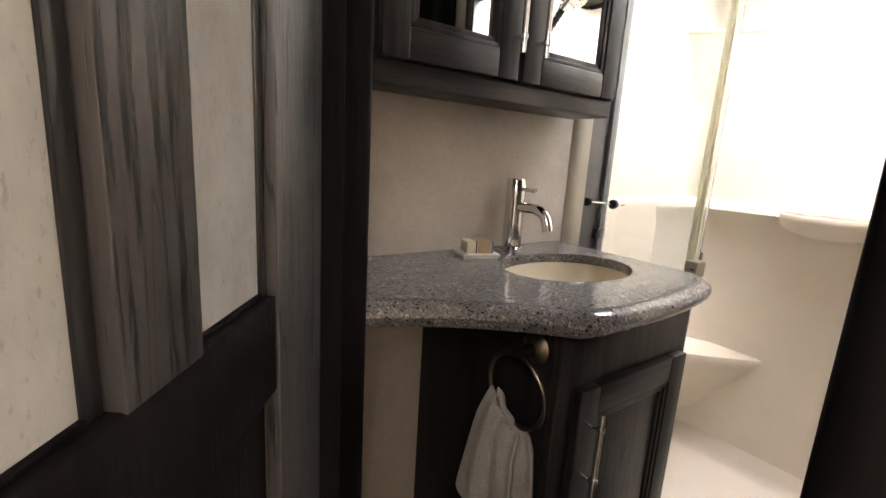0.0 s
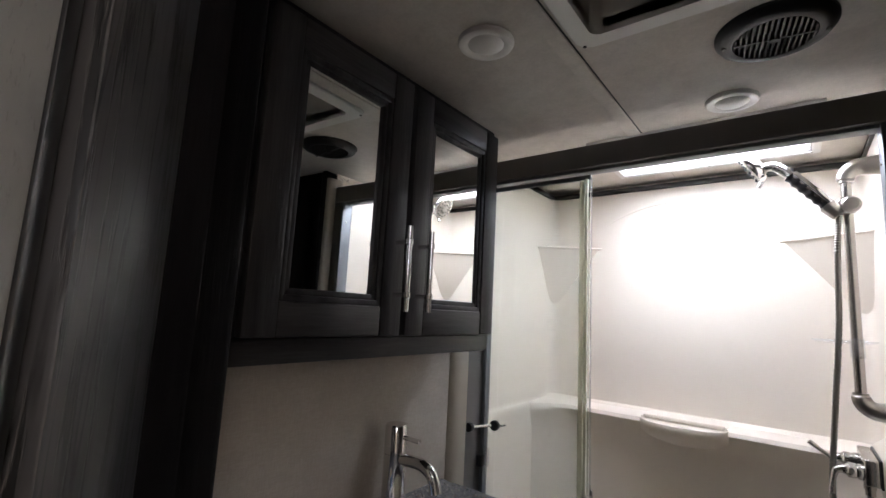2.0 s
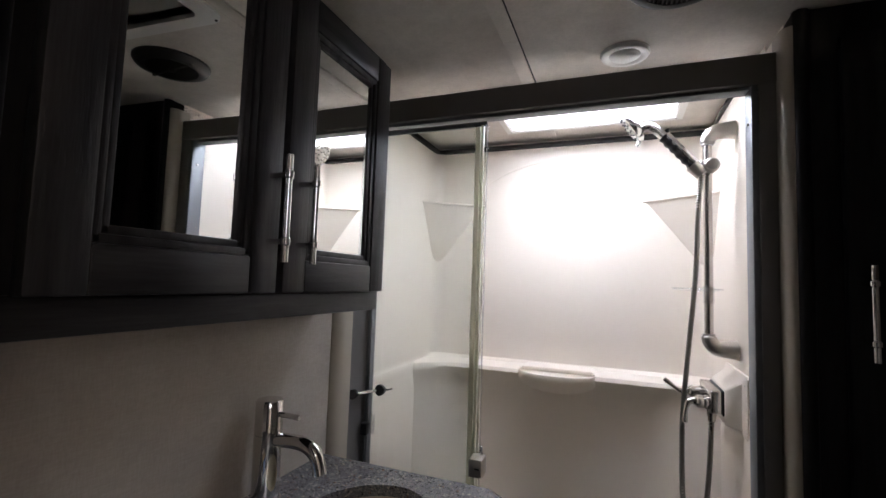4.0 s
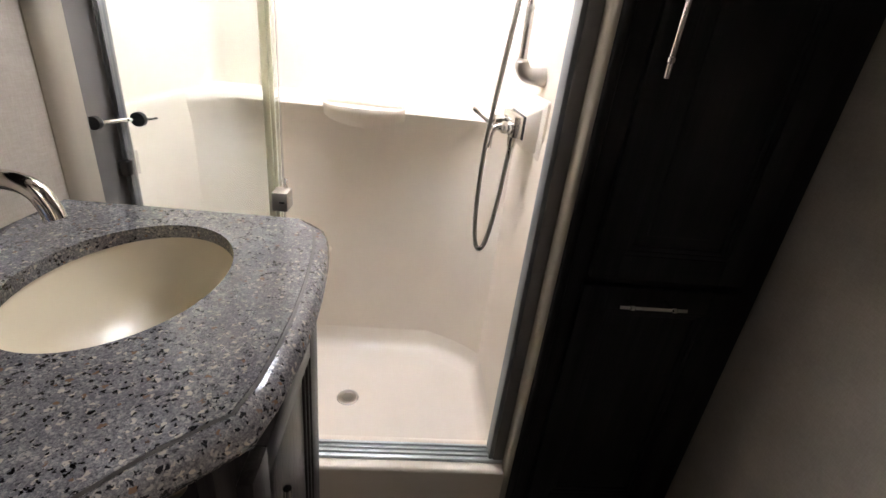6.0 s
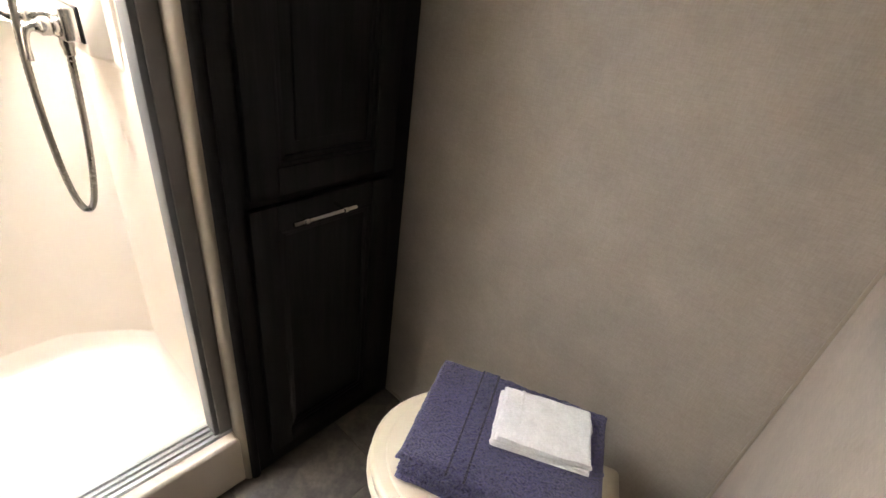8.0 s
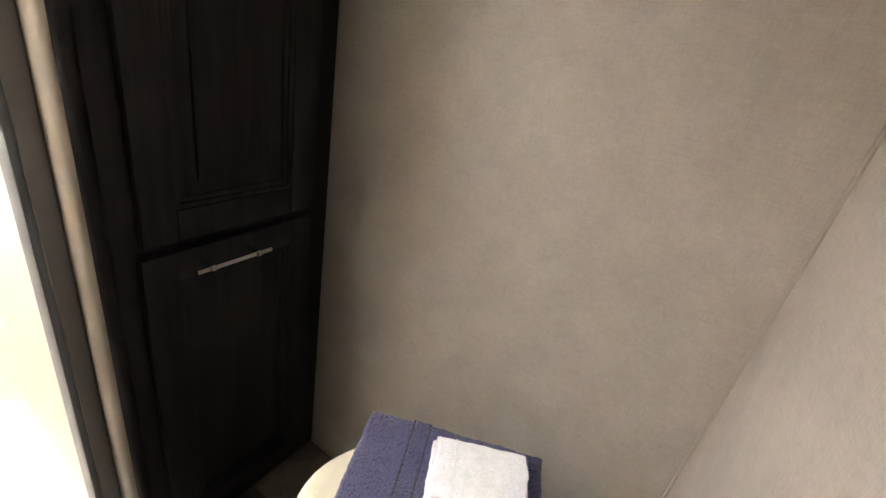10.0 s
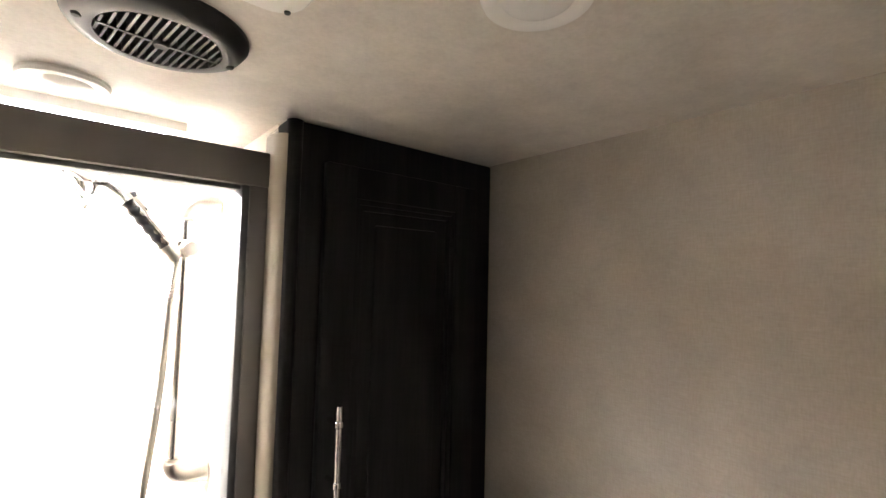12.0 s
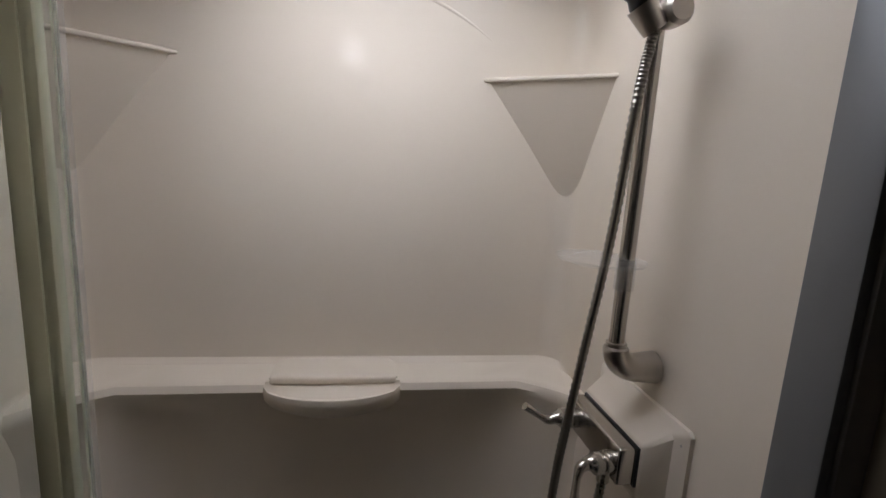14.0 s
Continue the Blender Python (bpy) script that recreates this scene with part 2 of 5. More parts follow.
def make_terry(name, base, low=0.5, relief=0.9):
    m, nt, b = material(name, base, 0.95)
    b.inputs["Sheen Weight"].default_value = 0.25
    f = ramp(nt, noise_tex(nt, 230, (1, 1, 1), 3, 0.65), (0.36, gray(0)), (0.62, gray(1)))
    g = noise_tex(nt, 40, (1, 1, 1), 3)
    c = mix(nt, base, tuple(v * low for v in base), f)
    c = mix(nt, c, ramp(nt, g, (0.3, gray(0.93)), (0.7, gray(1.05))), 1.0, "MULTIPLY")
    nt.links.new(c, b.inputs["Base Color"])
    bump(nt, b, f, relief, 0.005)
    return m


TERRY_BLUE = make_terry("indigo_terry", (0.125, 0.118, 0.30), 0.42, 1.0)
WOVEN_BLUE = make_terry("indigo_woven", (0.105, 0.10, 0.245))
GROOVE_SHADE_BLUE = make_terry("indigo_groove_shade", (0.035, 0.033, 0.09))
TERRY_WHITE = make_terry("white_terry", (0.9, 0.9, 0.9), 0.9, 0.35)
TERRY_GREY = make_terry("pale_grey_terry", (0.42, 0.41, 0.395), 0.85, 0.35)
SKYPANE, _nt, _b = material("skylight_dome", (0.8, 0.85, 0.9), 0.4)
_b.inputs["Emission Color"].default_value = (0.90, 0.95, 1.0, 1)
_b.inputs["Emission Strength"].default_value = 17.5
HATCHLID, _nt, _b = material("smoked_vent_lid", (0.19, 0.195, 0.18), 0.35)

# ---- mesh helpers ----
def bm_box(bm, lo, hi, bev=0.0, seg=2):
    """A box from corner to corner, its edges rounded by bev."""
    r = bmesh.ops.create_cube(bm, size=1.0)
    vs = r["verts"]
    for v in vs:
        v.co = Vector([(l + h) / 2 + c * (h - l) for l, h, c in zip(lo, hi, v.co)])
    if bev > 0:
        es = list({e for v in vs for e in v.link_edges})
        bmesh.ops.bevel(bm, geom=es, offset=bev, segments=seg, profile=0.5, affect="EDGES")
    return bm


def box(lo, hi, bev=0.0, seg=2):
    return bm_box(bmesh.new(), lo, hi, bev, seg)


def prism(outline, z0, z1, bev=0.0, seg=3, top_only=False):
    """A plan outline raised from z0 to z1, its rims rounded."""
    bm = bmesh.new()
    f = bm.faces.new([bm.verts.new((x, y, z0)) for x, y in outline])
    r = bmesh.ops.extrude_face_region(bm, geom=[f])
    for v in (g for g in r["geom"] if isinstance(g, bmesh.types.BMVert)):
        v.co.z = z1
    bmesh.ops.recalc_face_normals(bm, faces=bm.faces)
    if bev > 0:
        zs = (z1,) if top_only else (z0, z1)
        es = [e for e in bm.edges if any(abs(e.verts[0].co.z - z) < 1e-6 and abs(e.verts[1].co.z - z) < 1e-6 for z in zs)]
        bmesh.ops.bevel(bm, geom=es, offset=bev, segments=seg, profile=0.5, affect="EDGES")
    return bm


def lathe(profile, steps=32, m=None):
    """A profile of (radius, height) turned about z."""
    bm = bmesh.new()
    rings = []
    for r, z in profile:
        if r < 1e-6:
            rings.append([bm.verts.new((0, 0, z))])
        else:
            rings.append([bm.verts.new((r * math.cos(2 * math.pi * k / steps), r * math.sin(2 * math.pi * k / steps), z)) for k in range(steps)])
    for a, b in zip(rings, rings[1:]):
        for k in range(steps):
            j = (k + 1) % steps
            if len(a) == 1 and len(b) == 1:
                continue
            if len(a) == 1:
                bm.faces.new((a[0], b[j], b[k]))
            elif len(b) == 1:
                bm.faces.new((a[k], a[j], b[0]))
            else:
                bm.faces.new((a[k], a[j], b[j], b[k]))
    bmesh.ops.recalc_face_normals(bm, faces=bm.faces)
    if m is not None:
        bm.transform(m)
    return bm


def tube(path, radius, steps=12, caps=True, ribs=0.0):
    """A round tube along a list of points; ribs swell every other ring."""
    bm = bmesh.new()
    pts = [Vector(p) for p in path]
    prev = None
    rings = []
    for i, p in enumerate(pts):
        d = (pts[min(i + 1, len(pts) - 1)] - pts[max(i - 1, 0)]).normalized()
        if prev is None:
            side = d.orthogonal().normalized()
        else:
            side = (prev - d * prev.dot(d)).normalized()
        prev = side
        up = d.cross(side)
        r = radius[i] if isinstance(radius, (list, tuple)) else radius
        r += ribs if i % 2 else 0
        rings.append([bm.verts.new(p + (side * math.cos(2 * math.pi * k / steps) + up * math.sin(2 * math.pi * k / steps)) * r) for k in range(steps)])
    for a, b in zip(rings, rings[1:]):
        for k in range(steps):
            bm.faces.new((a[k], a[(k + 1) % steps], b[(k + 1) % steps], b[k]))
    if caps:
        bm.faces.new(rings[0][::-1])
        bm.faces.new(rings[-1])
    bmesh.ops.recalc_face_normals(bm, faces=bm.faces)
    return bm


def spline(points, n=12):
    """Catmull-Rom through the points."""
    p = [Vector(q) for q in points]
    p = [2 * p[0] - p[1]] + p + [2 * p[-1] - p[-2]]
    out = []
    for i in range(1, len(p) - 2):
        a, b, c, d = p[i - 1:i + 3]
        for k in range(n):
            t = k / n
            out.append(0.5 * (2 * b + (c - a) * t + (2 * a - 5 * b + 4 * c - d) * t * t + (3 * b - a - 3 * c + d) * t ** 3))
    out.append(p[-2])
    return out


def loft(rings):
    bm = bmesh.new()
    vs = [[bm.verts.new(p) for p in r] for r in rings]
    for a, b in zip(vs, vs[1:]):
        for k in range(len(a)):
            bm.faces.new((a[k], a[(k + 1) % len(a)], b[(k + 1) % len(a)], b[k]))
    bm.faces.new(vs[0])
    bm.faces.new(vs[-1])
    bmesh.ops.recalc_face_normals(bm, faces=bm.faces)
    return bm


def joined(*bms):
    out = bmesh.new()
    for b in bms:
        me = bpy.data.meshes.new("temp")
        b.to_mesh(me)
        out.from_mesh(me)
        b.free()
        bpy.data.meshes.remove(me)
    return out


def mesh_of(name, bm, mat, smooth=True):
    me = bpy.data.meshes.new(name)
    bm.to_mesh(me)
    bm.free()
    me.materials.append(mat)
    if smooth:
        me.shade_smooth()
        me.set_sharp_from_angle(angle=radians(35))
    return me


def thing(name, bm, mat, label, category, kind="", group="", smooth=True):
    return tagged(new(name, mesh_of(name, bm, mat, smooth)), label, category, group, kind)


def empty(name, at, label, category, group="", kind=""):
    ob = tagged(new(name), label, category, group, kind)
    ob.location = at
    return ob


def part(name, bm, mat, parent, label="", smooth=True):
    """One mesh part under a thing; bm is given in world places."""
    root = parent
    off = Vector((0, 0, 0))
    while root is not None:
        off += root.location
        root = root.parent
    bm.transform(Matrix.Translation(-off))
    ob = new(name, mesh_of(name, bm, mat, smooth))
    ob.parent = parent
    return tagged(ob, label)


def structure(name, bm, mat, label, category, smooth=True):
    return thing(name, bm, mat, label, category, "structure", "", smooth)

# ---- the large structure ----
XL, XR, YB = -0.885, 0.56, -0.99
structure("floor", box((-1.6, -2.6, -0.06), (1.4, 0.66, -0.004)), GROUT, "tan grout bed under slate-look vinyl floor tiles", "floor", False)
structure("wall_left", box((XL - 0.05, -1.01, 0), (XL, -0.165, H_CEIL)), LINEN, "taupe linen-print wall board behind the vanity", "wall", False)
structure("wall_right", box((XR, -1.04, 0), (XR + 0.05, 0.05, H_CEIL)), LINEN, "taupe linen-print wall board beside the toilet", "wall", False)
structure("wall_behind_toilet", box((-0.035, YB - 0.05, 0), (XR, YB, H_CEIL)), LINEN, "taupe linen-print partition behind the toilet", "wall", False)
structure("wall_vanity_end", box((XL, -1.01, 0), (-0.625, -0.962, H_CEIL)), LINEN, "taupe linen-print partition at the vanity end", "wall", False)
structure("wall_over_door", box((-0.625, -1.035, 1.86), (-0.035, -0.975, H_CEIL)), LINEN, "narrow linen-print strip over the door opening", "wall", False)

# door opening: jambs with rounded edges
jl = box((-0.628, -1.03, 0), (-0.587, -0.945, 1.86), 0.008, 3)
structure("door_jamb", jl, JAMB_WOOD, "espresso wooden door jamb with a rounded edge", "jamb")
structure("door_jamb", box((-0.054, -1.05, 0), (-0.03, -0.975, 1.86), 0.008, 3), JAMB_WOOD, "espresso wooden door jamb with a rounded edge", "jamb")
structure("door_jamb", box((-0.587, -1.03, 1.82), (-0.054, -0.96, 1.86), 0.004), JAMB_WOOD, "espresso wooden door head", "jamb")
# filler post added at the hinge side, blocks hall light leaking past the leaf
structure("door_jamb", box((-0.602, -1.078, 0), (-0.470, -1.033, 1.86), 0.004), JAMB_WOOD, "espresso wooden hinge post added to close the light gap", "jamb")
structure("door_stop", box((-0.587, -1.05, 0), (-0.574, -1.0, 1.82), 0.003), JAMB_WOOD, "espresso wooden stop strip along the jamb", "trim")

# hall behind the camera
structure("hall_wall", box((-1.6, -2.65, 0), (1.4, -2.6, H_CEIL)), LINEN, "taupe linen-print hall wall", "wall", False)
structure("hall_wall", box((-1.65, -2.6, 0), (-1.6, -0.96, H_CEIL)), LINEN, "taupe linen-print hall wall", "wall", False)
structure("hall_wall", box((1.4, -2.6, 0), (1.45, -0.96, H_CEIL)), LINEN, "taupe linen-print hall wall", "wall", False)
structure("hall_wall", box((-1.6, -1.01, 0), (XL - 0.05, -0.96, H_CEIL)), LINEN, "taupe linen-print hall wall", "wall", False)
structure("hall_wall", box((XR + 0.05, -1.04, 0), (1.4, -0.99, H_CEIL)), LINEN, "taupe linen-print hall wall", "wall", False)

# ceiling with the holes for the roof vent and the skylight
HX0, HX1, HY0, HY1 = -0.415, -0.085, -0.755, -0.425
SX0, SX1, SY0, SY1 = -0.598, -0.086, 0.112, 0.424


def holed_sheet(x0, x1, y0, y1, z0, z1, holes):
    xs = sorted({x0, x1, *[h[0] for h in holes], *[h[1] for h in holes]})
    ys = sorted({y0, y1, *[h[2] for h in holes], *[h[3] for h in holes]})
    bm = bmesh.new()
    for a, b in zip(xs, xs[1:]):
        for c, d in zip(ys, ys[1:]):
            mx, my = (a + b) / 2, (c + d) / 2
            if not any(h[0] < mx < h[1] and h[2] < my < h[3] for h in holes):
                bm_box(bm, (a, c, z0), (b, d, z1))
    bmesh.ops.remove_doubles(bm, verts=bm.verts, dist=1e-5)
    return bm


structure("ceiling", holed_sheet(-1.65, 1.45, -2.65, 0.7, H_CEIL, H_CEIL + 0.02, [(HX0, HX1, HY0, HY1), (SX0, SX1, SY0, SY1)]), CEILING, "warm white textured ceiling board", "ceiling", False)
for y0, y1 in ((-0.955, 0.091), (0.444, 0.572)):
    structure("ceiling_batten", box((-0.495, y0, H_CEIL - 0.004), (-0.462, y1, H_CEIL + 0.002), 0.001), CEILING, "flat seam strip across the ceiling boards", "trim")
structure("ceiling_seam", box((-0.4615, -0.955, H_CEIL - 0.0012), (-0.4585, 0.091, H_CEIL + 0.002)), RUBBER, "thin dark gap beside the ceiling seam strip", "trim", False)
structure("roof", box((-1.7, -2.7, H_CEIL + 0.30), (1.5, 0.75, H_CEIL + 0.34)), CEILING, "plain roof deck above the ceiling", "roof", False)
structure("corner_bead", box((XR - 0.006, YB, 0.0), (XR, YB + 0.006, H_CEIL), 0.002), TRIM, "thin pale bead in the wall corner", "trim")
structure("baseboard", box((XR - 0.006, YB + 0.006, 0.0), (XR, -0.08, 0.012), 0.002), TRIM, "thin pale bead where wall meets floor", "trim")

# ---- shower ----
CW_L, CW_R, CW_B = -0.935, 0.032, 0.575      # inside faces of the surround
LEDGE = 1.095
PAN = 0.15


def surround(pan=False):
    """Moulded stall: lower walls with cut corners, a ledge, upper walls with corner shelves."""
    bm = bmesh.new()

    def loop(pts, z):
        return [bm.verts.new((x, y, z)) for x, y in pts]

    def corner_cut(cut_b, cut_s, yb, xl, xr, bow=0.0, y0=-0.02, k=0.28):
        kk = k
        # from the front along the left wall, round the back, to the front on the right
        pts = [(xl, y0), (xl, yb - cut_s - 0.05)]
        n = 7
        for k in range(n + 1):
            t = k / n
            a, b = (xl, yb - cut_s), (xl + cut_b, yb)
            c = (xl + 0.12 * cut_b, yb - 0.12 * cut_s)
            q = [(1 - t) ** 2 * a[i] + 2 * t * (1 - t) * ((a[i] + b[i]) / 2 * (1 - kk) + c[i] * kk) + t * t * b[i] for i in (0, 1)]
            pts.append(tuple(q))
        for k in range(1, 8):
            t = k / 8
            pts.append((xl + cut_b + (xr - xl - 2 * cut_b) * t, yb + bow * math.sin(math.pi * t)))
        for k in range(n + 1):
            t = k / n
            a, b = (xr - cut_b, yb), (xr, yb - cut_s)
            c = (xr - 0.12 * cut_b, yb - 0.12 * cut_s)
            q = [(1 - t) ** 2 * a[i] + 2 * t * (1 - t) * ((a[i] + b[i]) / 2 * (1 - kk) + c[i] * kk) + t * t * b[i] for i in (0, 1)]
            pts.append(tuple(q))
        pts += [(xr, yb - cut_s - 0.05), (xr, y0)]
        return pts

    low = dict(cut_b=0.20, cut_s=0.135, yb=0.555, xl=CW_L, xr=CW_R - 0.008)
    small = dict(cut_b=0.05, cut_s=0.05)
    rings = [
        loop(corner_cut(0.18, 0.12, 0.50, CW_L + 0.045, CW_R - 0.045), PAN),
        loop(corner_cut(0.185, 0.12, 0.522, CW_L + 0.02, CW_R - 0.022), PAN + 0.008),
        loop(corner_cut(0.19, 0.125, 0.54, CW_L + 0.006, CW_R - 0.012), PAN + 0.03),
        loop(corner_cut(**low), PAN + 0.07),
        loop(corner_cut(**low), 0.75),
        loop(corner_cut(**low), 0.93),
        loop(corner_cut(0.19, 0.13, 0.548, CW_L, CW_R - 0.008), 1.0),
        loop(corner_cut(0.15, 0.12, 0.522, CW_L + 0.002, CW_R - 0.006), 1.045),
        loop(corner_cut(0.12, 0.10, 0.492, CW_L + 0.004, CW_R - 0.004), 1.064),
        loop(corner_cut(0.11, 0.09, 0.482, CW_L + 0.005, CW_R - 0.004), 1.078),
        loop(corner_cut(0.11, 0.09, 0.488, CW_L + 0.004, CW_R - 0.003), 1.090),
        loop(corner_cut(0.11, 0.09, 0.50, CW_L + 0.002, CW_R - 0.002), LEDGE),
        loop(corner_cut(0.07, 0.07, 0.562, CW_L, CW_R, k=1.0), LEDGE + 0.003),
        loop(corner_cut(0.05, 0.05, 0.573, CW_L, CW_R, k=1.1), LEDGE + 0.014),
        loop(corner_cut(0.042, 0.042, CW_B, CW_L, CW_R, k=1.1), LEDGE + 0.04),
        loop(corner_cut(0.04, 0.04, CW_B, CW_L, CW_R, k=1.1), 1.898),
    ]
    used = rings[:4] if pan else rings[3:]
    for a, b in zip(used, used[1:]):
        for k in range(len(a) - 1):
            bm.faces.new((a[k], a[k + 1], b[k + 1], b[k]))
    if pan:
        bm.faces.new(rings[0])
    bmesh.ops.delete(bm, geom=[v for v in bm.verts if not v.link_faces], context="VERTS")
    bmesh.ops.recalc_face_normals(bm, faces=bm.faces)
    return bm


stall = empty("shower_stall", (-0.45, 0.3, 0), "cream moulded acrylic shower stall with ledge and corner shelves", "shower stall", kind="structure")
part("surround", surround(), ACRYLIC, stall, "cream acrylic walls")
pan = part("pan", surround(True), PAN_ACRYLIC, stall, "glossy cream shower pan with a rounded rim")
pan.data.set_sharp_from_angle(angle=radians(80))


def corner_shelf(sx):
    """A wedge in the back corner: flat triangular top, facets running down to a point."""
    xc = CW_R if sx > 0 else CW_L
    bm = bmesh.new()
    n = 6
    top = []
    for k in range(n + 1):
        t = k / n
        x, y = xc + sx * 0.003 - sx * 0.205 * (1 - t), CW_B + 0.004 - 0.145 * t
        b = 0.0
        top.append((x + sx * b, y + b))
    tip = (xc + sx * 0.003, CW_B + 0.003, 1.415)
    back = bm.verts.new((xc + sx * 0.02, CW_B + 0.02, 1.682))
    rim = [bm.verts.new((x, y, 1.682)) for x, y in top]
    rim2 = [bm.verts.new((x + sx * 0.006, y + 0.004, 1.668)) for x, y in top]
    mid = [bm.verts.new((x * 0.55 + tip[0] * 0.45, y * 0.55 + tip[1] * 0.45, 1.566)) for x, y in top]
    low = bm.verts.new(tip)
    for k in range(n):
        bm.faces.new((rim[k], rim[k + 1], back))
        bm.faces.new((rim[k], rim2[k], rim2[k + 1], rim[k + 1]))
        bm.faces.new((rim2[k], mid[k], mid[k + 1], rim2[k + 1]))
        bm.faces.new((mid[k], low, mid[k + 1]))
    bmesh.ops.recalc_face_normals(bm, faces=bm.faces)
    return bm


arch = [(-0.45 + 0.5 * math.sin(a), CW_B + 0.0035, 1.346 + 0.5 * math.cos(a)) for a in [radians(-36 + 72 * k / 40) for k in range(41)]]
part("arch_ridge", tube(arch, [0.0036 + 0.0026 * math.sin(math.pi * k / 40) for k in range(41)], 12), ACRYLIC, stall, "low arched ridge on the back wall")
part("corner_shelf", corner_shelf(1), ACRYLIC, stall)
part("corner_shelf", corner_shelf(-1), ACRYLIC, stall)
for sx, xc in ((1, CW_R), (-1, CW_L)):
    part("shelf_lip", tube([(xc - sx * 0.202, CW_B + 0.002, 1.681), (xc + sx * 0.003, CW_B - 0.141, 1.680)], 0.0045, 12), ACRYLIC, stall, "rounded shelf lip")


def soap_ledge():
    """A bowed soap dish moulded into the ledge."""
    bm = bmesh.new()
    x0, x1, n = -0.568, -0.318, 20
    prof = [(0.0, 0.0), (0.0, -0.004), (0.4, -0.022), (0.75, -0.02), (0.93, -0.004), (1.0, -0.005), (1.03, -0.011), (1.0, -0.018), (0.86, -0.026), (0.62, -0.036), (0.32, -0.046), (0.0, -0.053)]
    cols = []
    for k in range(n + 1):
        t = k / n
        x = x0 + (x1 - x0) * t
        bow = 0.062 * (1 - abs(2 * t - 1) ** 2.6) * 0.55 + 0.022
        if k in (0, n):
            bow = 0.012
        drop = 0.55 + 0.45 * math.sin(math.pi * t) ** 0.6
        cols.append([bm.verts.new((x, 0.487 - 1.15 * bow * a, LEDGE + 0.002 + 1.4 * z * drop)) for a, z in prof])
    for a, b in zip(cols, cols[1:]):
        for k in range(len(prof) - 1):
            bm.faces.new((a[k], a[k + 1], b[k + 1], b[k]))
    bm.faces.new(cols[0][::-1])
    bm.faces.new(cols[-1])
    bmesh.ops.recalc_face_normals(bm, faces=bm.faces)
    return bm


part("soap_dish", soap_ledge(), ACRYLIC, stall, "bowed moulded soap dish with a rounded lip")
# raised wedge, its tilt imitates the darker shade of the ledge hollow
wedge = [[(x, 0.500, LEDGE - 0.002), (x, 0.500, LEDGE + 0.003), (x, 0.566, LEDGE + h), (x, 0.572, LEDGE + h), (x, 0.572, LEDGE - 0.002)] for x, h in ((-0.564, 0.004), (-0.552, 0.009), (-0.538, 0.011), (-0.348, 0.011), (-0.334, 0.009), (-0.322, 0.004))]
part("soap_wedge", loft(wedge), ACRYLIC, stall, "low raised wedge giving the shade of the hollow behind the soap dish")
part("soap_dish_back", box((-0.560, 0.482, LEDGE - 0.004), (-0.326, 0.500, LEDGE + 0.011), 0.005, 3), ACRYLIC, stall)
# foot ledge low in the left back corner
foot_rings = []
for z, reach in ((0.24, 0.40), (0.36, 0.62), (0.47, 0.84), (0.535, 0.96), (0.558, 0.995), (0.569, 0.99), (0.573, 0.95)):
    ring = [(CW_L - 0.004, 0.575 - 0.33 * reach)]
    for k in range(9):
        t = k / 8
        x = CW_L - 0.004 + 0.385 * reach * t
        y = 0.575 - 0.33 * reach + 0.31 * reach * t ** 1.6
        ring.append((x, y))
    foot_rings.append([(x, y, z) for x, y in ring + [(CW_L + 0.385 * reach, 0.575), (CW_L - 0.004, 0.575)]])
part("curb", prism([(-0.93, -0.075), (0.045, -0.075), (0.045, 0.02), (-0.93, 0.02)], 0.0, 0.188, 0.014, 4), ACRYLIC, stall, "rounded cream curb under the sill")
part("inner_curb", box((-0.93, 0.015, 0.14), (0.03, 0.04, 0.19), 0.008), ACRYLIC, stall)
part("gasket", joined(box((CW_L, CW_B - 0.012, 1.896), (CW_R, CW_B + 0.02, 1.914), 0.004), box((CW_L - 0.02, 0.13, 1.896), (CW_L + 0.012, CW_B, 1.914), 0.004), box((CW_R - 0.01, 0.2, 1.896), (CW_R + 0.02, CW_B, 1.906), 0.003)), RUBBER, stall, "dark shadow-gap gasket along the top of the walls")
part("foot_ledge", loft(foot_rings), ACRYLIC, stall)
structure("shower_wall_back", box((-1.0, 0.60, 0), (0.6, 0.66, H_CEIL)), ACRYLIC, "plain wall closing the stall", "wall", False)
structure("shower_wall_left", box((-1.0, -0.163, 0), (-0.95, 0.60, H_CEIL)), ACRYLIC, "plain wall closing the stall", "wall", False)
structure("shower_wall_right", box((0.06, -0.03, 0), (0.10, 0.60, H_CEIL)), ACRYLIC, "cream wall over the shower side", "wall", False)

# frame of the opening
FY0, FY1 = -0.045, 0.012
opening = empty("shower_door_frame", (-0.45, -0.02, 0.188), "grey painted aluminium shower frame with bright inner edges", "door frame", kind="structure")
part("header", box((-0.90, FY0, 1.807), (0.045, FY1, 1.868), 0.003), FRAME, opening)
part("header_lip", box((-0.90, FY0 + 0.012, 1.799), (0.0, FY1 - 0.01, 1.808), 0.002), ALU, opening, "bright lower lip of the header")
part("right_jamb", box((0.012, FY0, 0.2), (0.043, FY1, 1.807), 0.003), FRAME, opening)
part("right_jamb_edge", box((0.0, FY0 + 0.004, 0.2), (0.014, FY1 - 0.004, 1.807), 0.003), ALU, opening, "bright aluminium inner edge")
part("left_jamb", box((-0.915, -0.115, 0.2), (-0.872, FY1, 1.807), 0.003), FRAME, opening)
sill = part("sill", box((-0.90, FY0, 0.186), (0.043, FY1, 0.2), 0.003), SILL, opening, "ribbed aluminium sill")
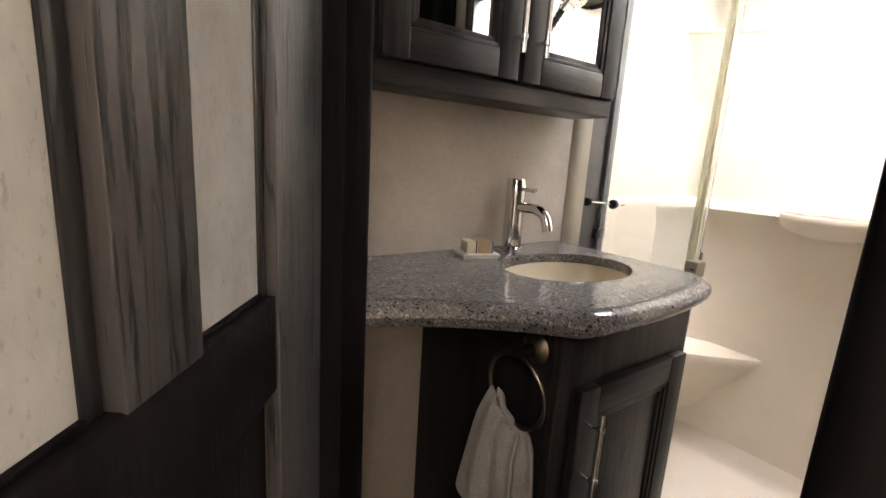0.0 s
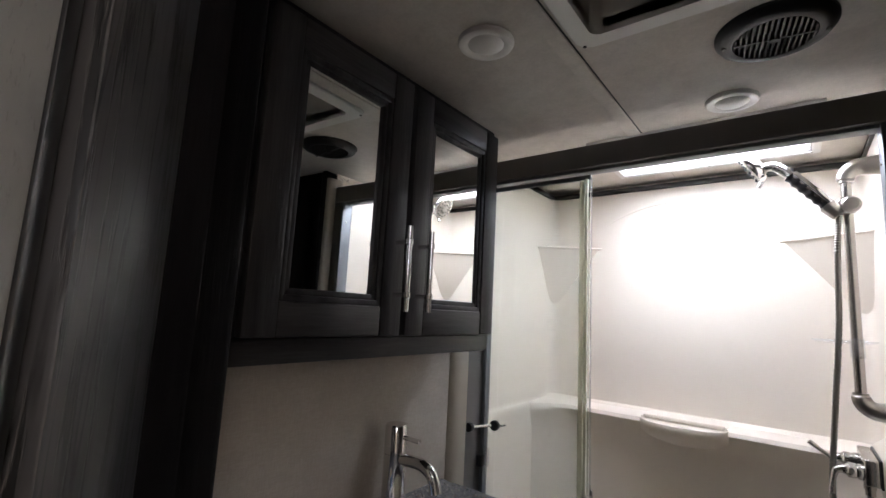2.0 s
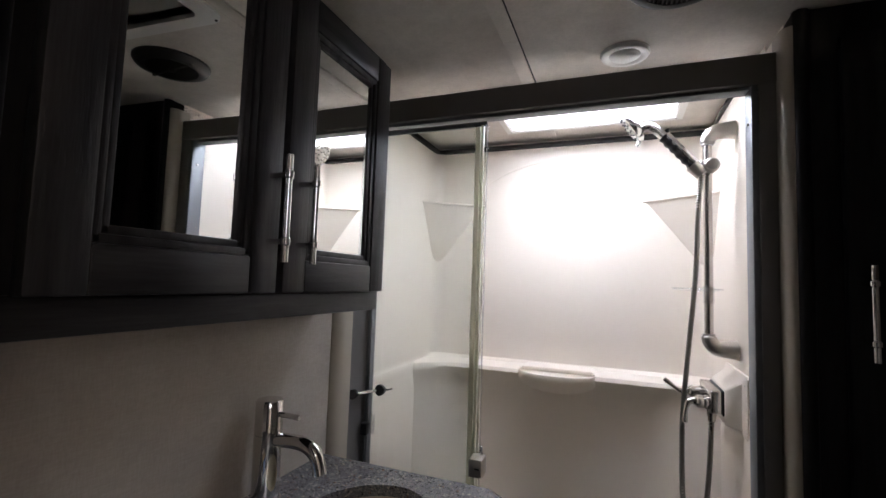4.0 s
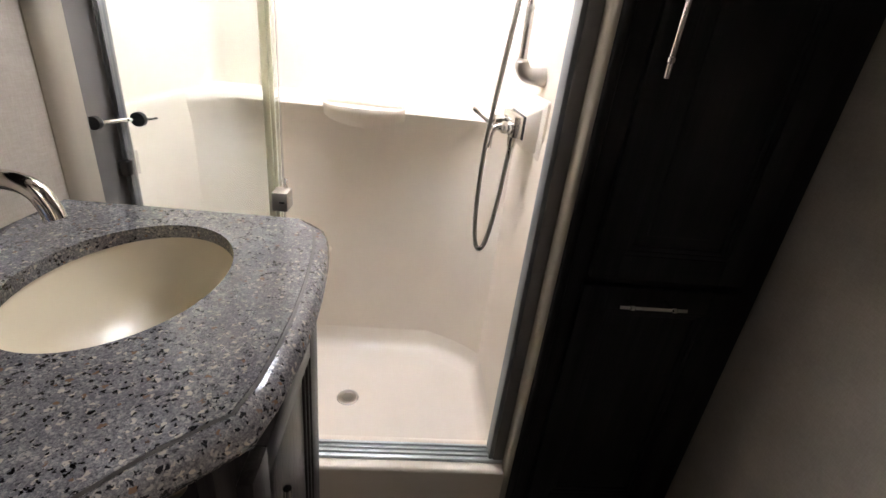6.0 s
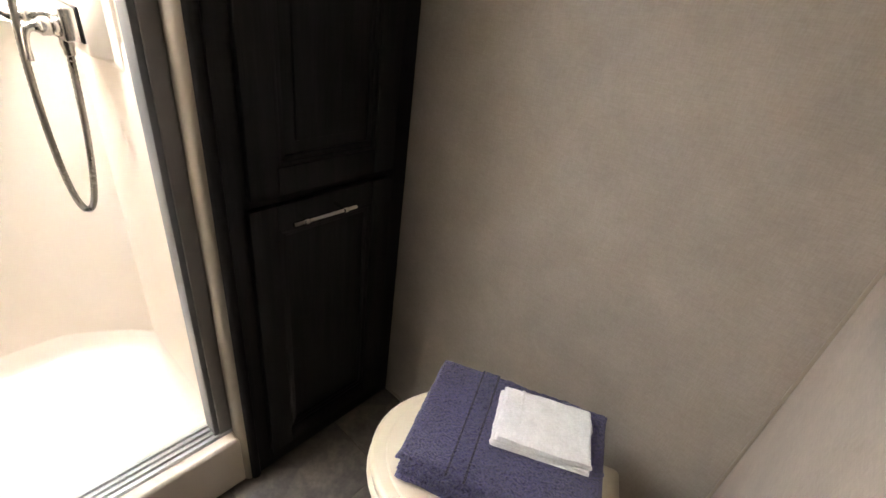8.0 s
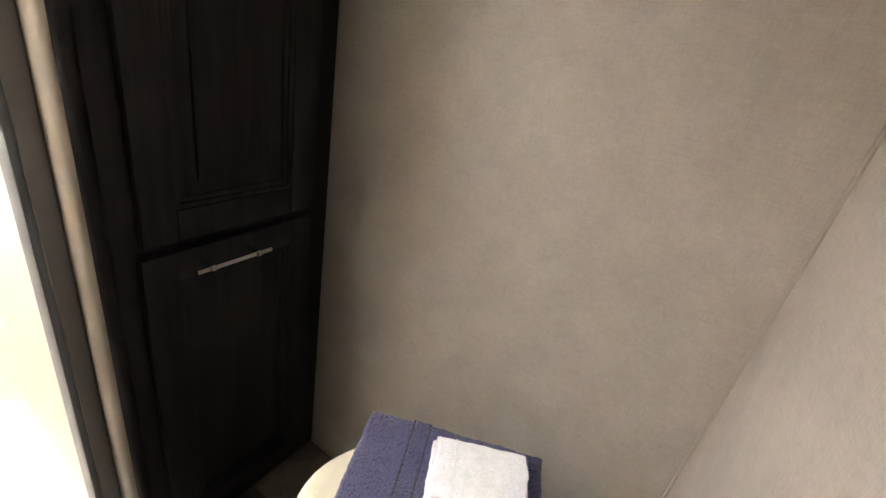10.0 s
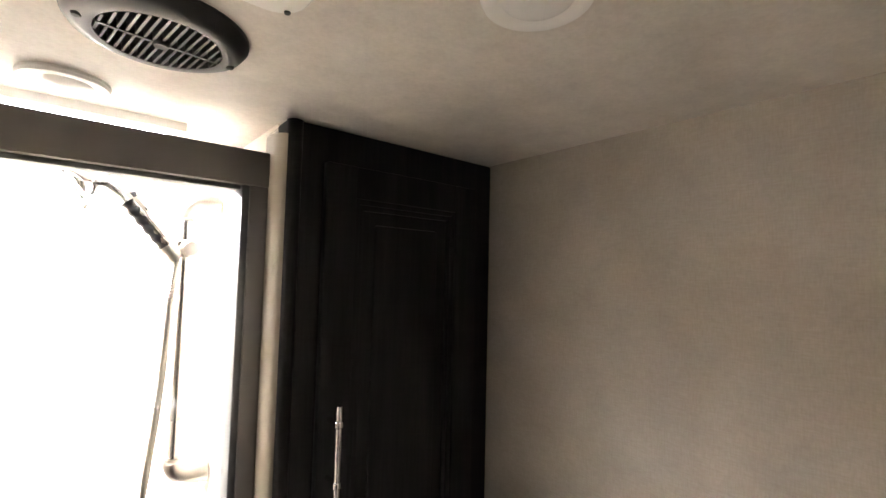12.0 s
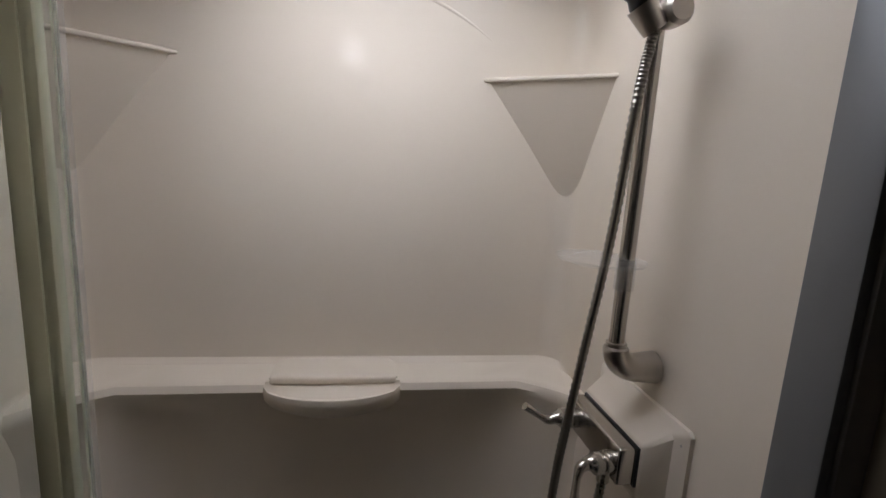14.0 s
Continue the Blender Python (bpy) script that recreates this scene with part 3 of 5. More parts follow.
for k in range(3):
    y = FY0 + 0.010 + 0.016 * k
    part("sill_rib", box((-0.89, y, 0.199), (0.0, y + 0.005, 0.208), 0.001), SILL, sill)
part("screw", lathe([(0, 0.003), (0.003, 0.002), (0.0035, 0)], 12, Matrix.Translation((-0.0005, -0.02, 1.73)) @ Matrix.Rotation(radians(-90), 4, "Y")), NICKEL, opening)


tr = [(0.043, -0.02), (0.043, -0.052), (0.0445, -0.064), (0.049, -0.073), (0.056, -0.078), (0.066, -0.079), (0.066, -0.02)]
structure("shower_edge_trim", prism(tr, 0.0, 1.90), TRIM, "rounded beige trim beside the shower frame", "trim")
tl = [(XL - 0.02, -0.180), (XL + 0.002, -0.180), (XL + 0.010, -0.174), (XL + 0.016, -0.162), (XL + 0.018, -0.148), (XL + 0.018, -0.117), (XL - 0.02, -0.117)]
structure("shower_edge_trim", prism(tl, 0.0, H_CEIL), TRIM, "rounded beige trim beside the shower frame", "trim")

# glass panels, slid to one side
GY = -0.032


def glass_panel(name, x0, x1, y):
    door = empty(name, ((x0 + x1) / 2, y, 0.21), "clear greenish shower glass panel with a yellowed seal, slid open", "glass door")
    pane = part("pane", box((x0, y - 0.003, 0.215), (x1, y + 0.003, 1.778), 0.001, 1), GLASS, door, "clear glass pane", False)
    pane.visible_shadow = False
    return door


door = glass_panel("shower_glass_door", -0.868, -0.556, GY)
part("seal", box((-0.586, GY - 0.004, 0.215), (-0.573, GY + 0.010, 1.782), 0.002), SEAL, door, "pale yellow vinyl seal strip")
part("seal", box((-0.571, GY - 0.006, 0.215), (-0.564, GY + 0.006, 1.782), 0.001), SEAL, door, "pale yellow vinyl seal strip")
part("edge_cap", box((-0.5555, GY - 0.004, 0.215), (-0.5535, GY + 0.004, 1.78), 0.0005), CLEAR, door, "thin clear edge strip")
part("top_rail", box((-0.868, GY - 0.006, 1.776), (-0.556, GY + 0.006, 1.788), 0.002), ALU, door, "slim aluminium top rail")
br = part("bracket", box((-0.568, GY - 0.046, 0.942), (-0.536, GY - 0.003, 0.983), 0.003), NICKEL, door, "square brushed metal hinge bracket")
part("slot", box((-0.552, GY - 0.048, 0.961), (-0.542, GY - 0.045, 0.964)), BLACK, br)
part("pin", lathe([(0, 0.024), (0.004, 0.022), (0.004, 0)], 12, Matrix.Translation((-0.547, GY - 0.012, 0.982))), CHROME, br)
for x in (-0.866, -0.858):
    part("edge_strip", box((x - 0.0012, GY - 0.010, 0.3), (x + 0.0012, GY + 0.010, 1.75), 0.0005, 1), ALU, door, "bright edge of the glass")
hk = part("handle_bar", tube([(-0.866, GY - 0.065, 1.096), (-0.842, GY + 0.035, 1.090)], 0.004), CHROME, door, "short chrome bar through the glass")
for p, r in (((-0.867, GY - 0.068, 1.096), 0.012), ((-0.842, GY + 0.028, 1.090), 0.014)):
    part("knob", lathe([(0, -0.006), (r, -0.006), (r * 1.05, 0), (r, 0.006), (0, 0.008)], 20, Matrix.Translation(p) @ Matrix.Rotation(radians(90), 4, "X")), BLACK, hk, "black knob")
part("hook", tube([(-0.842, GY + 0.034, 1.090), (-0.830, GY + 0.046, 1.088), (-0.818, GY + 0.052, 1.091)], 0.0025, 8), CHROME, hk)
bk = part("catch", box((-0.870, GY - 0.024, 0.983), (-0.851, GY - 0.003, 1.014), 0.004), BLACK, door, "black plastic catch at the glass foot")
part("clear_tab", box((-0.870, GY - 0.0065, 0.985), (-0.838, GY - 0.0035, 1.034), 0.001), CLEAR, bk, "clear plastic tab")

# drain
drain = empty("shower_drain", (-0.447, 0.235, PAN), "round chrome drain grate in the shower pan", "drain")
part("rim", lathe([(0.026, 0.0), (0.026, 0.004), (0.031, 0.005), (0.036, 0.003), (0.037, 0.0005)], 32, Matrix.Translation((-0.447, 0.235, PAN))), NICKEL, drain)
part("well", lathe([(0, 0.0008), (0.027, 0.0008)], 24, Matrix.Translation((-0.447, 0.235, PAN))), BLACK, drain)
part("plate", lathe([(0, 0.0026), (0.0255, 0.0026), (0.027, 0.0036)], 32, Matrix.Translation((-0.447, 0.235, PAN))), NICKEL, drain, "brushed strainer plate")
me_hole = mesh_of("hole", lathe([(0, 0.0030), (0.0024, 0.0030), (0.0028, 0.0026)], 10), BLACK)
for i in range(-2, 3):
    for j in range(-2, 3):
        u, v = 0.0092 * (i + 0.5 * j), 0.0080 * j
        if math.hypot(u, v) < 0.0205:
            ob = new("hole", me_hole)
            ob.parent = drain
            ob.location = (u, v, 0.0)

# skylight
skyl = empty("skylight", ((SX0 + SX1) / 2, (SY0 + SY1) / 2, H_CEIL), "white framed skylight with a bright frosted dome", "skylight", kind="structure")
part("frame", holed_sheet(-0.617, -0.066, 0.092, 0.443, H_CEIL - 0.016, H_CEIL + 0.001, [(SX0, SX1, SY0, SY1)]), PLASTIC, skyl, "white plastic garnish frame", False)
for lo, hi in (((SX0 + 0.001, SY0 + 0.001), (SX0 + 0.005, SY1 - 0.001)), ((SX1 - 0.005, SY0 + 0.001), (SX1 - 0.001, SY1 - 0.001)), ((SX0 + 0.005, SY0 + 0.001), (SX1 - 0.005, SY0 + 0.005)), ((SX0 + 0.005, SY1 - 0.005), (SX1 - 0.005, SY1 - 0.001))):
    part("shaft", box((lo[0], lo[1], H_CEIL - 0.012), (hi[0], hi[1], H_CEIL + 0.034)), PLASTIC, skyl, "white shaft lining", False)
part("dome", box((SX0 - 0.01, SY0 - 0.01, H_CEIL + 0.035), (SX1 + 0.01, SY1 + 0.01, H_CEIL + 0.05)), SKYPANE, skyl, "bright frosted dome", False)
for x, y in ((-0.34, 0.428), (-0.6, 0.43), (-0.085, 0.43), (-0.45, 0.107), (-0.24, 0.107)):
    part("screw", lathe([(0, -0.003), (0.003, -0.002), (0.0035, 0)], 10, Matrix.Translation((x, y, H_CEIL - 0.0155))), NICKEL, skyl)

# puck lamp behind the header
puck = empty("shower_puck_light", (-0.43, 0.012, 1.84), "small lit puck light behind the shower header", "puck light")
part("housing", lathe([(0, 0), (0.028, 0), (0.027, 0.012), (0.022, 0.018), (0, 0.018)], 24, Matrix.Translation((-0.43, 0.012, 1.84)) @ Matrix.Rotation(radians(-90), 4, "X")), PLASTIC, puck)

# shower bar, hand shower, hose
BX, BY = -0.034, 0.229
bar = empty("shower_slide_bar", (CW_R, BY, 1.52), "brushed nickel slide bar with elbow ends on the shower wall", "slide bar")
part("pole", tube([(BX, BY, 1.262), (BX, BY, 1.775)], 0.0105, 20), SATIN, bar, "polished round pole")
for z, s in ((1.80, -1), (1.238, 1)):
    arc = [(BX, BY, z + s * 0.032)] + [(BX + 0.03 * (1 - math.cos(a)), BY, z + s * 0.03 * (1 - math.sin(a))) for a in [math.pi / 2 * k / 8 for k in range(9)]] + [(CW_R - 0.004, BY, z)]
    rad = [0.0155] + [0.0175 + 0.0025 * k / 8 for k in range(9)] + [0.0235]
    el = part("elbow", tube(arc, rad, 24), NICKEL, bar, "flared satin elbow")
    part("collar", tube([(BX, BY, z + s * 0.028), (BX, BY, z + s * 0.038)], 0.0142, 20), NICKEL, el)
part("clear_sleeve", tube([(BX, BY, 1.352), (BX, BY, 1.395)], 0.0135, 20), CLEAR, bar, "clear plastic sleeve of the soap tray")
part("soap_tray", lathe([(0.0, 0.0), (0.05, 0.0), (0.062, 0.004), (0.064, 0.008), (0.06, 0.006), (0.0, 0.003)], 32, Matrix.Translation((-0.055, 0.262, 1.382)) @ Matrix.Diagonal((0.95, 1.1, 1, 1))), CLEAR, bar, "clear plastic soap tray")
cl = part("slider", box((BX - 0.020, BY - 0.018, 1.688), (BX + 0.016, BY + 0.016, 1.722), 0.006, 3), NICKEL, bar, "sliding holder")
part("clamp_knob", lathe([(0, 0.018), (0.014, 0.017), (0.0185, 0.011), (0.0185, -0.008), (0, -0.008)], 28, Matrix.Translation((BX + 0.004, BY - 0.026, 1.703)) @ Matrix.Rotation(radians(90), 4, "X")), NICKEL, cl)
cup = Vector((-0.064, 0.205, 1.697))
wand_dir = Vector((-0.62, 0.05, 0.78)).normalized()
part("cradle", tube([cup - wand_dir * 0.022, cup + wand_dir * 0.012], [0.015, 0.018], 20), NICKEL, cl)

wand = empty("hand_shower", cup, "chrome hand shower with black grip hung on the slide bar", "hand shower")
h0 = cup + wand_dir * 0.008
axis = [h0 + wand_dir * (0.11 * k / 22) for k in range(23)]
part("grip", tube(axis, [0.0125 + 0.0016 * math.sin(k * 1.5) + 0.002 * k / 22 for k in range(23)], 16), BLACK, wand, "ribbed black rubber grip")
part("back_shell", tube([p + Vector((0.0035, -0.002, 0.0035)) for p in axis], 0.0122, 16), CHROME, wand, "chrome shell of the handle")
neck = [h0 + wand_dir * 0.105, h0 + wand_dir * 0.128, h0 + wand_dir * 0.146 + Vector((-0.010, 0, 0.003)), h0 + wand_dir * 0.150 + Vector((-0.028, 0.0, 0.0)), h0 + wand_dir * 0.150 + Vector((-0.042, 0.0, -0.004))]
part("neck", tube(spline(neck, 6), [0.0135 - 0.00012 * k for k in range(25)], 16), CHROME, wand)
hc = h0 + wand_dir * 0.150 + Vector((-0.052, 0.0, 0.004))
face = Vector((-0.83, 0.05, -0.55)).normalized()
mh = Matrix.Translation(hc) @ face.to_track_quat("Z", "Y").to_matrix().to_4x4()
part("head", lathe([(0, -0.020), (0.016, -0.020), (0.034, -0.013), (0.045, -0.004), (0.048, 0.004), (0.047, 0.009), (0.043, 0.011), (0, 0.010)], 40, mh), CHROME, wand, "round chrome spray head")
part("face", lathe([(0, 0.0135), (0.022, 0.0135), (0.026, 0.011), (0.030, 0.0135), (0.040, 0.0125), (0.041, 0.010)], 32, mh), NICKEL, wand, "grey spray face")
for ring_r, count in ((0.034, 14), (0.017, 8)):
    for k in range(count):
        a = 2 * math.pi * k / count
        part("nozzle", lathe([(0, 0.017), (0.0022, 0.0165), (0.0028, 0.012)], 8, mh @ Matrix.Translation((ring_r * math.cos(a), ring_r * math.sin(a), 0))), BLACK, wand)
part("lever", tube([hc + Vector((0.018, -0.004, -0.040)), hc + Vector((0.013, -0.006, -0.052)), hc + Vector((0.010, -0.006, -0.058))], [0.004, 0.0055, 0.005], 10), CHROME, wand, "spray selector lever")
part("pause_button", tube([h0 + wand_dir * 0.112 + Vector((0.010, -0.004, 0.008)), h0 + wand_dir * 0.122 + Vector((0.013, -0.004, 0.010))], 0.0045, 10), BLACK, wand, "black pause button")

hose_pts = [cup - wand_dir * 0.02, (-0.058, 0.212, 1.60), (-0.064, 0.225, 1.42), (-0.080, 0.24, 1.22), (-0.092, 0.252, 1.05), (-0.092, 0.262, 0.88), (-0.082, 0.268, 0.77), (-0.066, 0.268, 0.734), (-0.049, 0.262, 0.77), (-0.036, 0.245, 0.90), (-0.030, 0.226, 1.065)]
thing("shower_hose", tube(spline(hose_pts, 34), 0.0056, 10, True, 0.0014), HOSE, "looped ribbed metal shower hose hanging from the valve", "hose")

# mixing valve
valve = empty("shower_valve", (CW_R, 0.24, 1.1), "satin metal two-handle shower valve on a cream mounting block", "shower valve")


def rect8(y0, y1, z0, z1, c):
    return [(y0, z0 + c), (y0 + c, z0), (y1 - c, z0), (y1, z0 + c), (y1, z1 - c), (y1 - c, z1), (y0 + c, z1), (y0, z1 - c)]


wide, mid8, near8 = rect8(0.134, 0.362, 1.045, 1.190, 0.006), rect8(0.137, 0.359, 1.048, 1.187, 0.006), rect8(0.170, 0.338, 1.066, 1.152, 0.005)
part("mounting_block", loft([[(CW_R + 0.004, y, z) for y, z in wide], [(CW_R - 0.006, y, z) for y, z in wide], [(CW_R - 0.008, y, z) for y, z in mid8], [(CW_R - 0.012, y, z) for y, z in rect8(0.156, 0.345, 1.058, 1.176, 0.006)], [(CW_R - 0.042, y, z) for y, z in near8], [(CW_R - 0.044, y, z) for y, z in rect8(0.173, 0.335, 1.069, 1.149, 0.004)]]), ACRYLIC, valve, "cream plastic mounting block with a flange")
part("gasket", box((CW_R - 0.048, 0.174, 1.087), (CW_R - 0.0435, 0.334, 1.1455), 0.001), BLACK, valve, "thin black gasket")
part("valve_body", box((CW_R - 0.073, 0.176, 1.089), (CW_R - 0.0475, 0.332, 1.1435), 0.004, 3), SATIN, valve, "satin metal valve body")
for y, bend in ((0.196, (Vector((-0.012, -0.004, -0.004)), Vector((-0.018, -0.008, -0.022)), Vector((-0.022, -0.016, -0.052)))), (0.312, (Vector((-0.012, 0.0, -0.003)), Vector((-0.026, -0.002, 0.004)), Vector((-0.056, -0.006, 0.026))))):
    hub = part("hub", lathe([(0.0145, 0), (0.0165, 0.003), (0.0165, 0.010), (0.0135, 0.012), (0.0155, 0.016), (0.0155, 0.026), (0.011, 0.030), (0.009, 0.036), (0, 0.037)], 28, Matrix.Translation((CW_R - 0.072, y, 1.112)) @ Matrix.Rotation(radians(-90), 4, "Y")), SATIN, valve)
    a = Vector((CW_R - 0.106, y, 1.112))
    crv = spline([a, a + bend[0], a + bend[1], a + bend[2]], 5)
    part("lever", tube(crv, [0.0085, 0.0085, 0.008, 0.0078, 0.0075, 0.0072, 0.0068, 0.0062, 0.0056, 0.0052, 0.005, 0.005, 0.0052, 0.0058, 0.0064, 0.006][:len(crv)], 14), SATIN, hub, "curved lever")
part("outlet", lathe([(0.011, 0), (0.011, -0.016), (0.009, -0.02), (0.009, -0.03)], 20, Matrix.Translation((-0.030, 0.226, 1.090))), SATIN, valve)
for z in (1.168, 1.066):
    part("screw", lathe([(0, 0.003), (0.003, 0.0025), (0.0035, 0.0)], 10, Matrix.Translation((CW_R - 0.007, 0.146, z)) @ Matrix.Rotation(radians(-90), 4, "Y")), NICKEL, valve)

# ---- linen cabinet ----
LY = -0.08


def pull(parent, a, b, out, label="slim brushed nickel bar pull"):
    """A bar pull with two ringed posts; out points away from the door."""
    a, b, out = Vector(a), Vector(b), Vector(out)
    d = (b - a).normalized()
    ln = (b - a).length
    h = part("handle", tube([a, b], 0.0052, 14), CHROME, parent, label)
    for t in (0.19, 0.81):
        p = a + d * ln * t
        part("ring", tube([p - d * 0.006, p - d * 0.004, p + d * 0.004, p + d * 0.006], [0.0058, 0.0074, 0.0074, 0.0058], 14), CHROME, h)
        part("post", tube([p, p - out], 0.0042, 10), CHROME, h)
    return h


def framed_door(name, parent, plane, u0, u1, z0, z1, face, thick, rail, mat_v, mat_h, mat_p, inset_mat=None, raised=True):
    """A framed cabinet door in a plane of constant x or y. face: its outer surface; thick runs inwards (signed)."""
    def b3(ua, za, ub, zb, d0, d1, bev):
        lo_d, hi_d = sorted((face + d0, face + d1))
        if plane == "y":
            return box((ua, lo_d, za), (ub, hi_d, zb), bev)
        return box((lo_d, ua, za), (hi_d, ub, zb), bev)
    t = thick
    d = part(name, b3(u0, z0, u0 + rail, z1, 0, t, 0.003), mat_v, parent)
    part("stile", b3(u1 - rail, z0, u1, z1, 0, t, 0.003), mat_v, d)
    part("rail", b3(u0 + rail, z0, u1 - rail, z0 + rail, 0.0006 * (1 if t > 0 else -1), t, 0.003), mat_h, d)
    part("rail", b3(u0 + rail, z1 - rail, u1 - rail, z1, 0.0006 * (1 if t > 0 else -1), t, 0.003), mat_h, d)
    # moulding round the panel
    for k, (w, dep) in enumerate(((0.010, 0.2), (0.016, 0.4))):
        o = 0.010 * k
        for ua, za, ub, zb in ((u0 + rail - 0.001 + o, z0 + rail + o, u0 + rail + 0.010 + o, z1 - rail - o), (u1 - rail - 0.010 - o, z0 + rail + o, u1 - rail + 0.001 - o, z1 - rail - o),
                               (u0 + rail + o, z0 + rail - 0.001 + o, u1 - rail - o, z0 + rail + 0.010 + o), (u0 + rail + o, z1 - rail - 0.010 - o, u1 - rail - o, z1 - rail + 0.001 - o)):
            part("moulding", b3(ua, za, ub, zb, t * dep, t, 0.002), mat_v, d)
    if inset_mat is not None:
        part("mirror_pane", b3(u0 + rail, z0 + rail, u1 - rail, z1 - rail, t * 0.55, t * 0.8, 0), inset_mat, d, "plain mirror pane", False)
    else:
        part("panel", b3(u0 + rail + 0.02, z0 + rail + 0.02, u1 - rail - 0.02, z1 - rail - 0.02, t * 0.6, t, 0.002), mat_p, d)
        if raised:
            part("raised_field", b3(u0 + rail + 0.045, z0 + rail + 0.045, u1 - rail - 0.045, z1 - rail - 0.045, t * 0.3, t, 0.006), mat_p, d)
    return d


linen = empty("linen_cabinet", (0.31, LY, 0), "tall espresso linen cabinet with two panelled doors beside the shower", "cabinet")
part("body", box((0.060, LY, 0.0), (XR - 0.001, 0.04, H_CEIL - 0.002), 0.006, 3), BLACK_WOOD, linen)
part("corner_post", tube([(0.074, LY + 0.006, 0.001), (0.074, LY + 0.006, H_CEIL - 0.003)], 0.014, 20), BLACK_WOOD, linen, "rounded corner post")
up = framed_door("upper_door", linen, "y", 0.127, 0.492, 0.852, 1.86, LY - 0.02, 0.0195, 0.06, BLACK_WOOD, BLACK_WOOD, BLACK_WOOD)
pull(up, (0.147, LY - 0.058, 1.276), (0.147, LY - 0.058, 1.436), (0, -0.038, 0))
lo = framed_door("lower_door", linen, "y", 0.120, 0.492, 0.075, 0.832, LY - 0.02, 0.0195, 0.06, BLACK_WOOD, BLACK_WOOD, BLACK_WOOD, raised=False)
pull(lo, (0.192, LY - 0.058, 0.803), (0.350, LY - 0.058, 0.803), (0, -0.038, 0))

# ---- mirror cabinet over the vanity ----
CX = -0.742
mc = empty("mirror_cabinet", (-0.81, -0.55, 1.32), "dark stained wall cabinet with two mirrored doors over the vanity", "wall cabinet")
part("body", box((XL + 0.001, -0.915, 1.36), (CX, -0.225, 1.875), 0.003), BLACK_WOOD, mc)
part("light_rail", box((XL + 0.03, -0.915, 1.32), (CX + 0.001, -0.225, 1.361), 0.003), WOOD_H, mc, "plain rail under the doors")
dl = framed_door("left_door", mc, "x", -0.866, -0.5605, 1.36, 1.852, CX + 0.021, -0.0205, 0.052, WOOD, WOOD_H, WOOD, MIRROR)
# the mirror of this door sits slightly askew
for ob in dl.children:
    if ob.name.startswith("mirror_pane"):
        c = sum((v.co for v in ob.data.vertices), Vector()) / len(ob.data.vertices)
        ob.data.transform(Matrix.Translation(c) @ Matrix.Rotation(radians(1.7), 4, "Z") @ Matrix.Translation(-c))
dr = framed_door("right_door", mc, "x", -0.548, -0.238, 1.36, 1.852, CX + 0.021, -0.0205, 0.052, WOOD, WOOD_H, WOOD, MIRROR)
pull(dl, (CX + 0.052, -0.583, 1.405), (CX + 0.052, -0.583, 1.56), (0.032, 0, 0), "black nickel bar pull")
pull(dr, (CX + 0.052, -0.520, 1.405), (CX + 0.052, -0.520, 1.56), (0.032, 0, 0), "black nickel bar pull")

# ---- vanity ----
CT = 0.98
front = [(-0.605, -0.958), (-0.593, -0.92), (-0.572, -0.875), (-0.545, -0.825), (-0.510, -0.775), (-0.468, -0.722), (-0.430, -0.685), (-0.413, -0.668), (-0.403, -0.62), (-0.399, -0.56), (-0.398, -0.5), (-0.401, -0.43), (-0.407, -0.36), (-0.415, -0.30), (-0.424, -0.255), (-0.436, -0.223), (-0.455, -0.204), (-0.478, -0.198)]
SKX, SKY, SKA, SKB, SKT = -0.649, -0.430, 0.165, 0.121, radians(90)


def ellipse(n, grow=0.0):
    pts = []
    for k in range(n):
        a = 2 * math.pi * k / n
        u, v = (SKA + grow) * math.cos(a), (SKB + grow) * math.sin(a)
        pts.append((SKX + u * math.cos(SKT) - v * math.sin(SKT), SKY + u * math.sin(SKT) + v * math.cos(SKT)))
    return pts


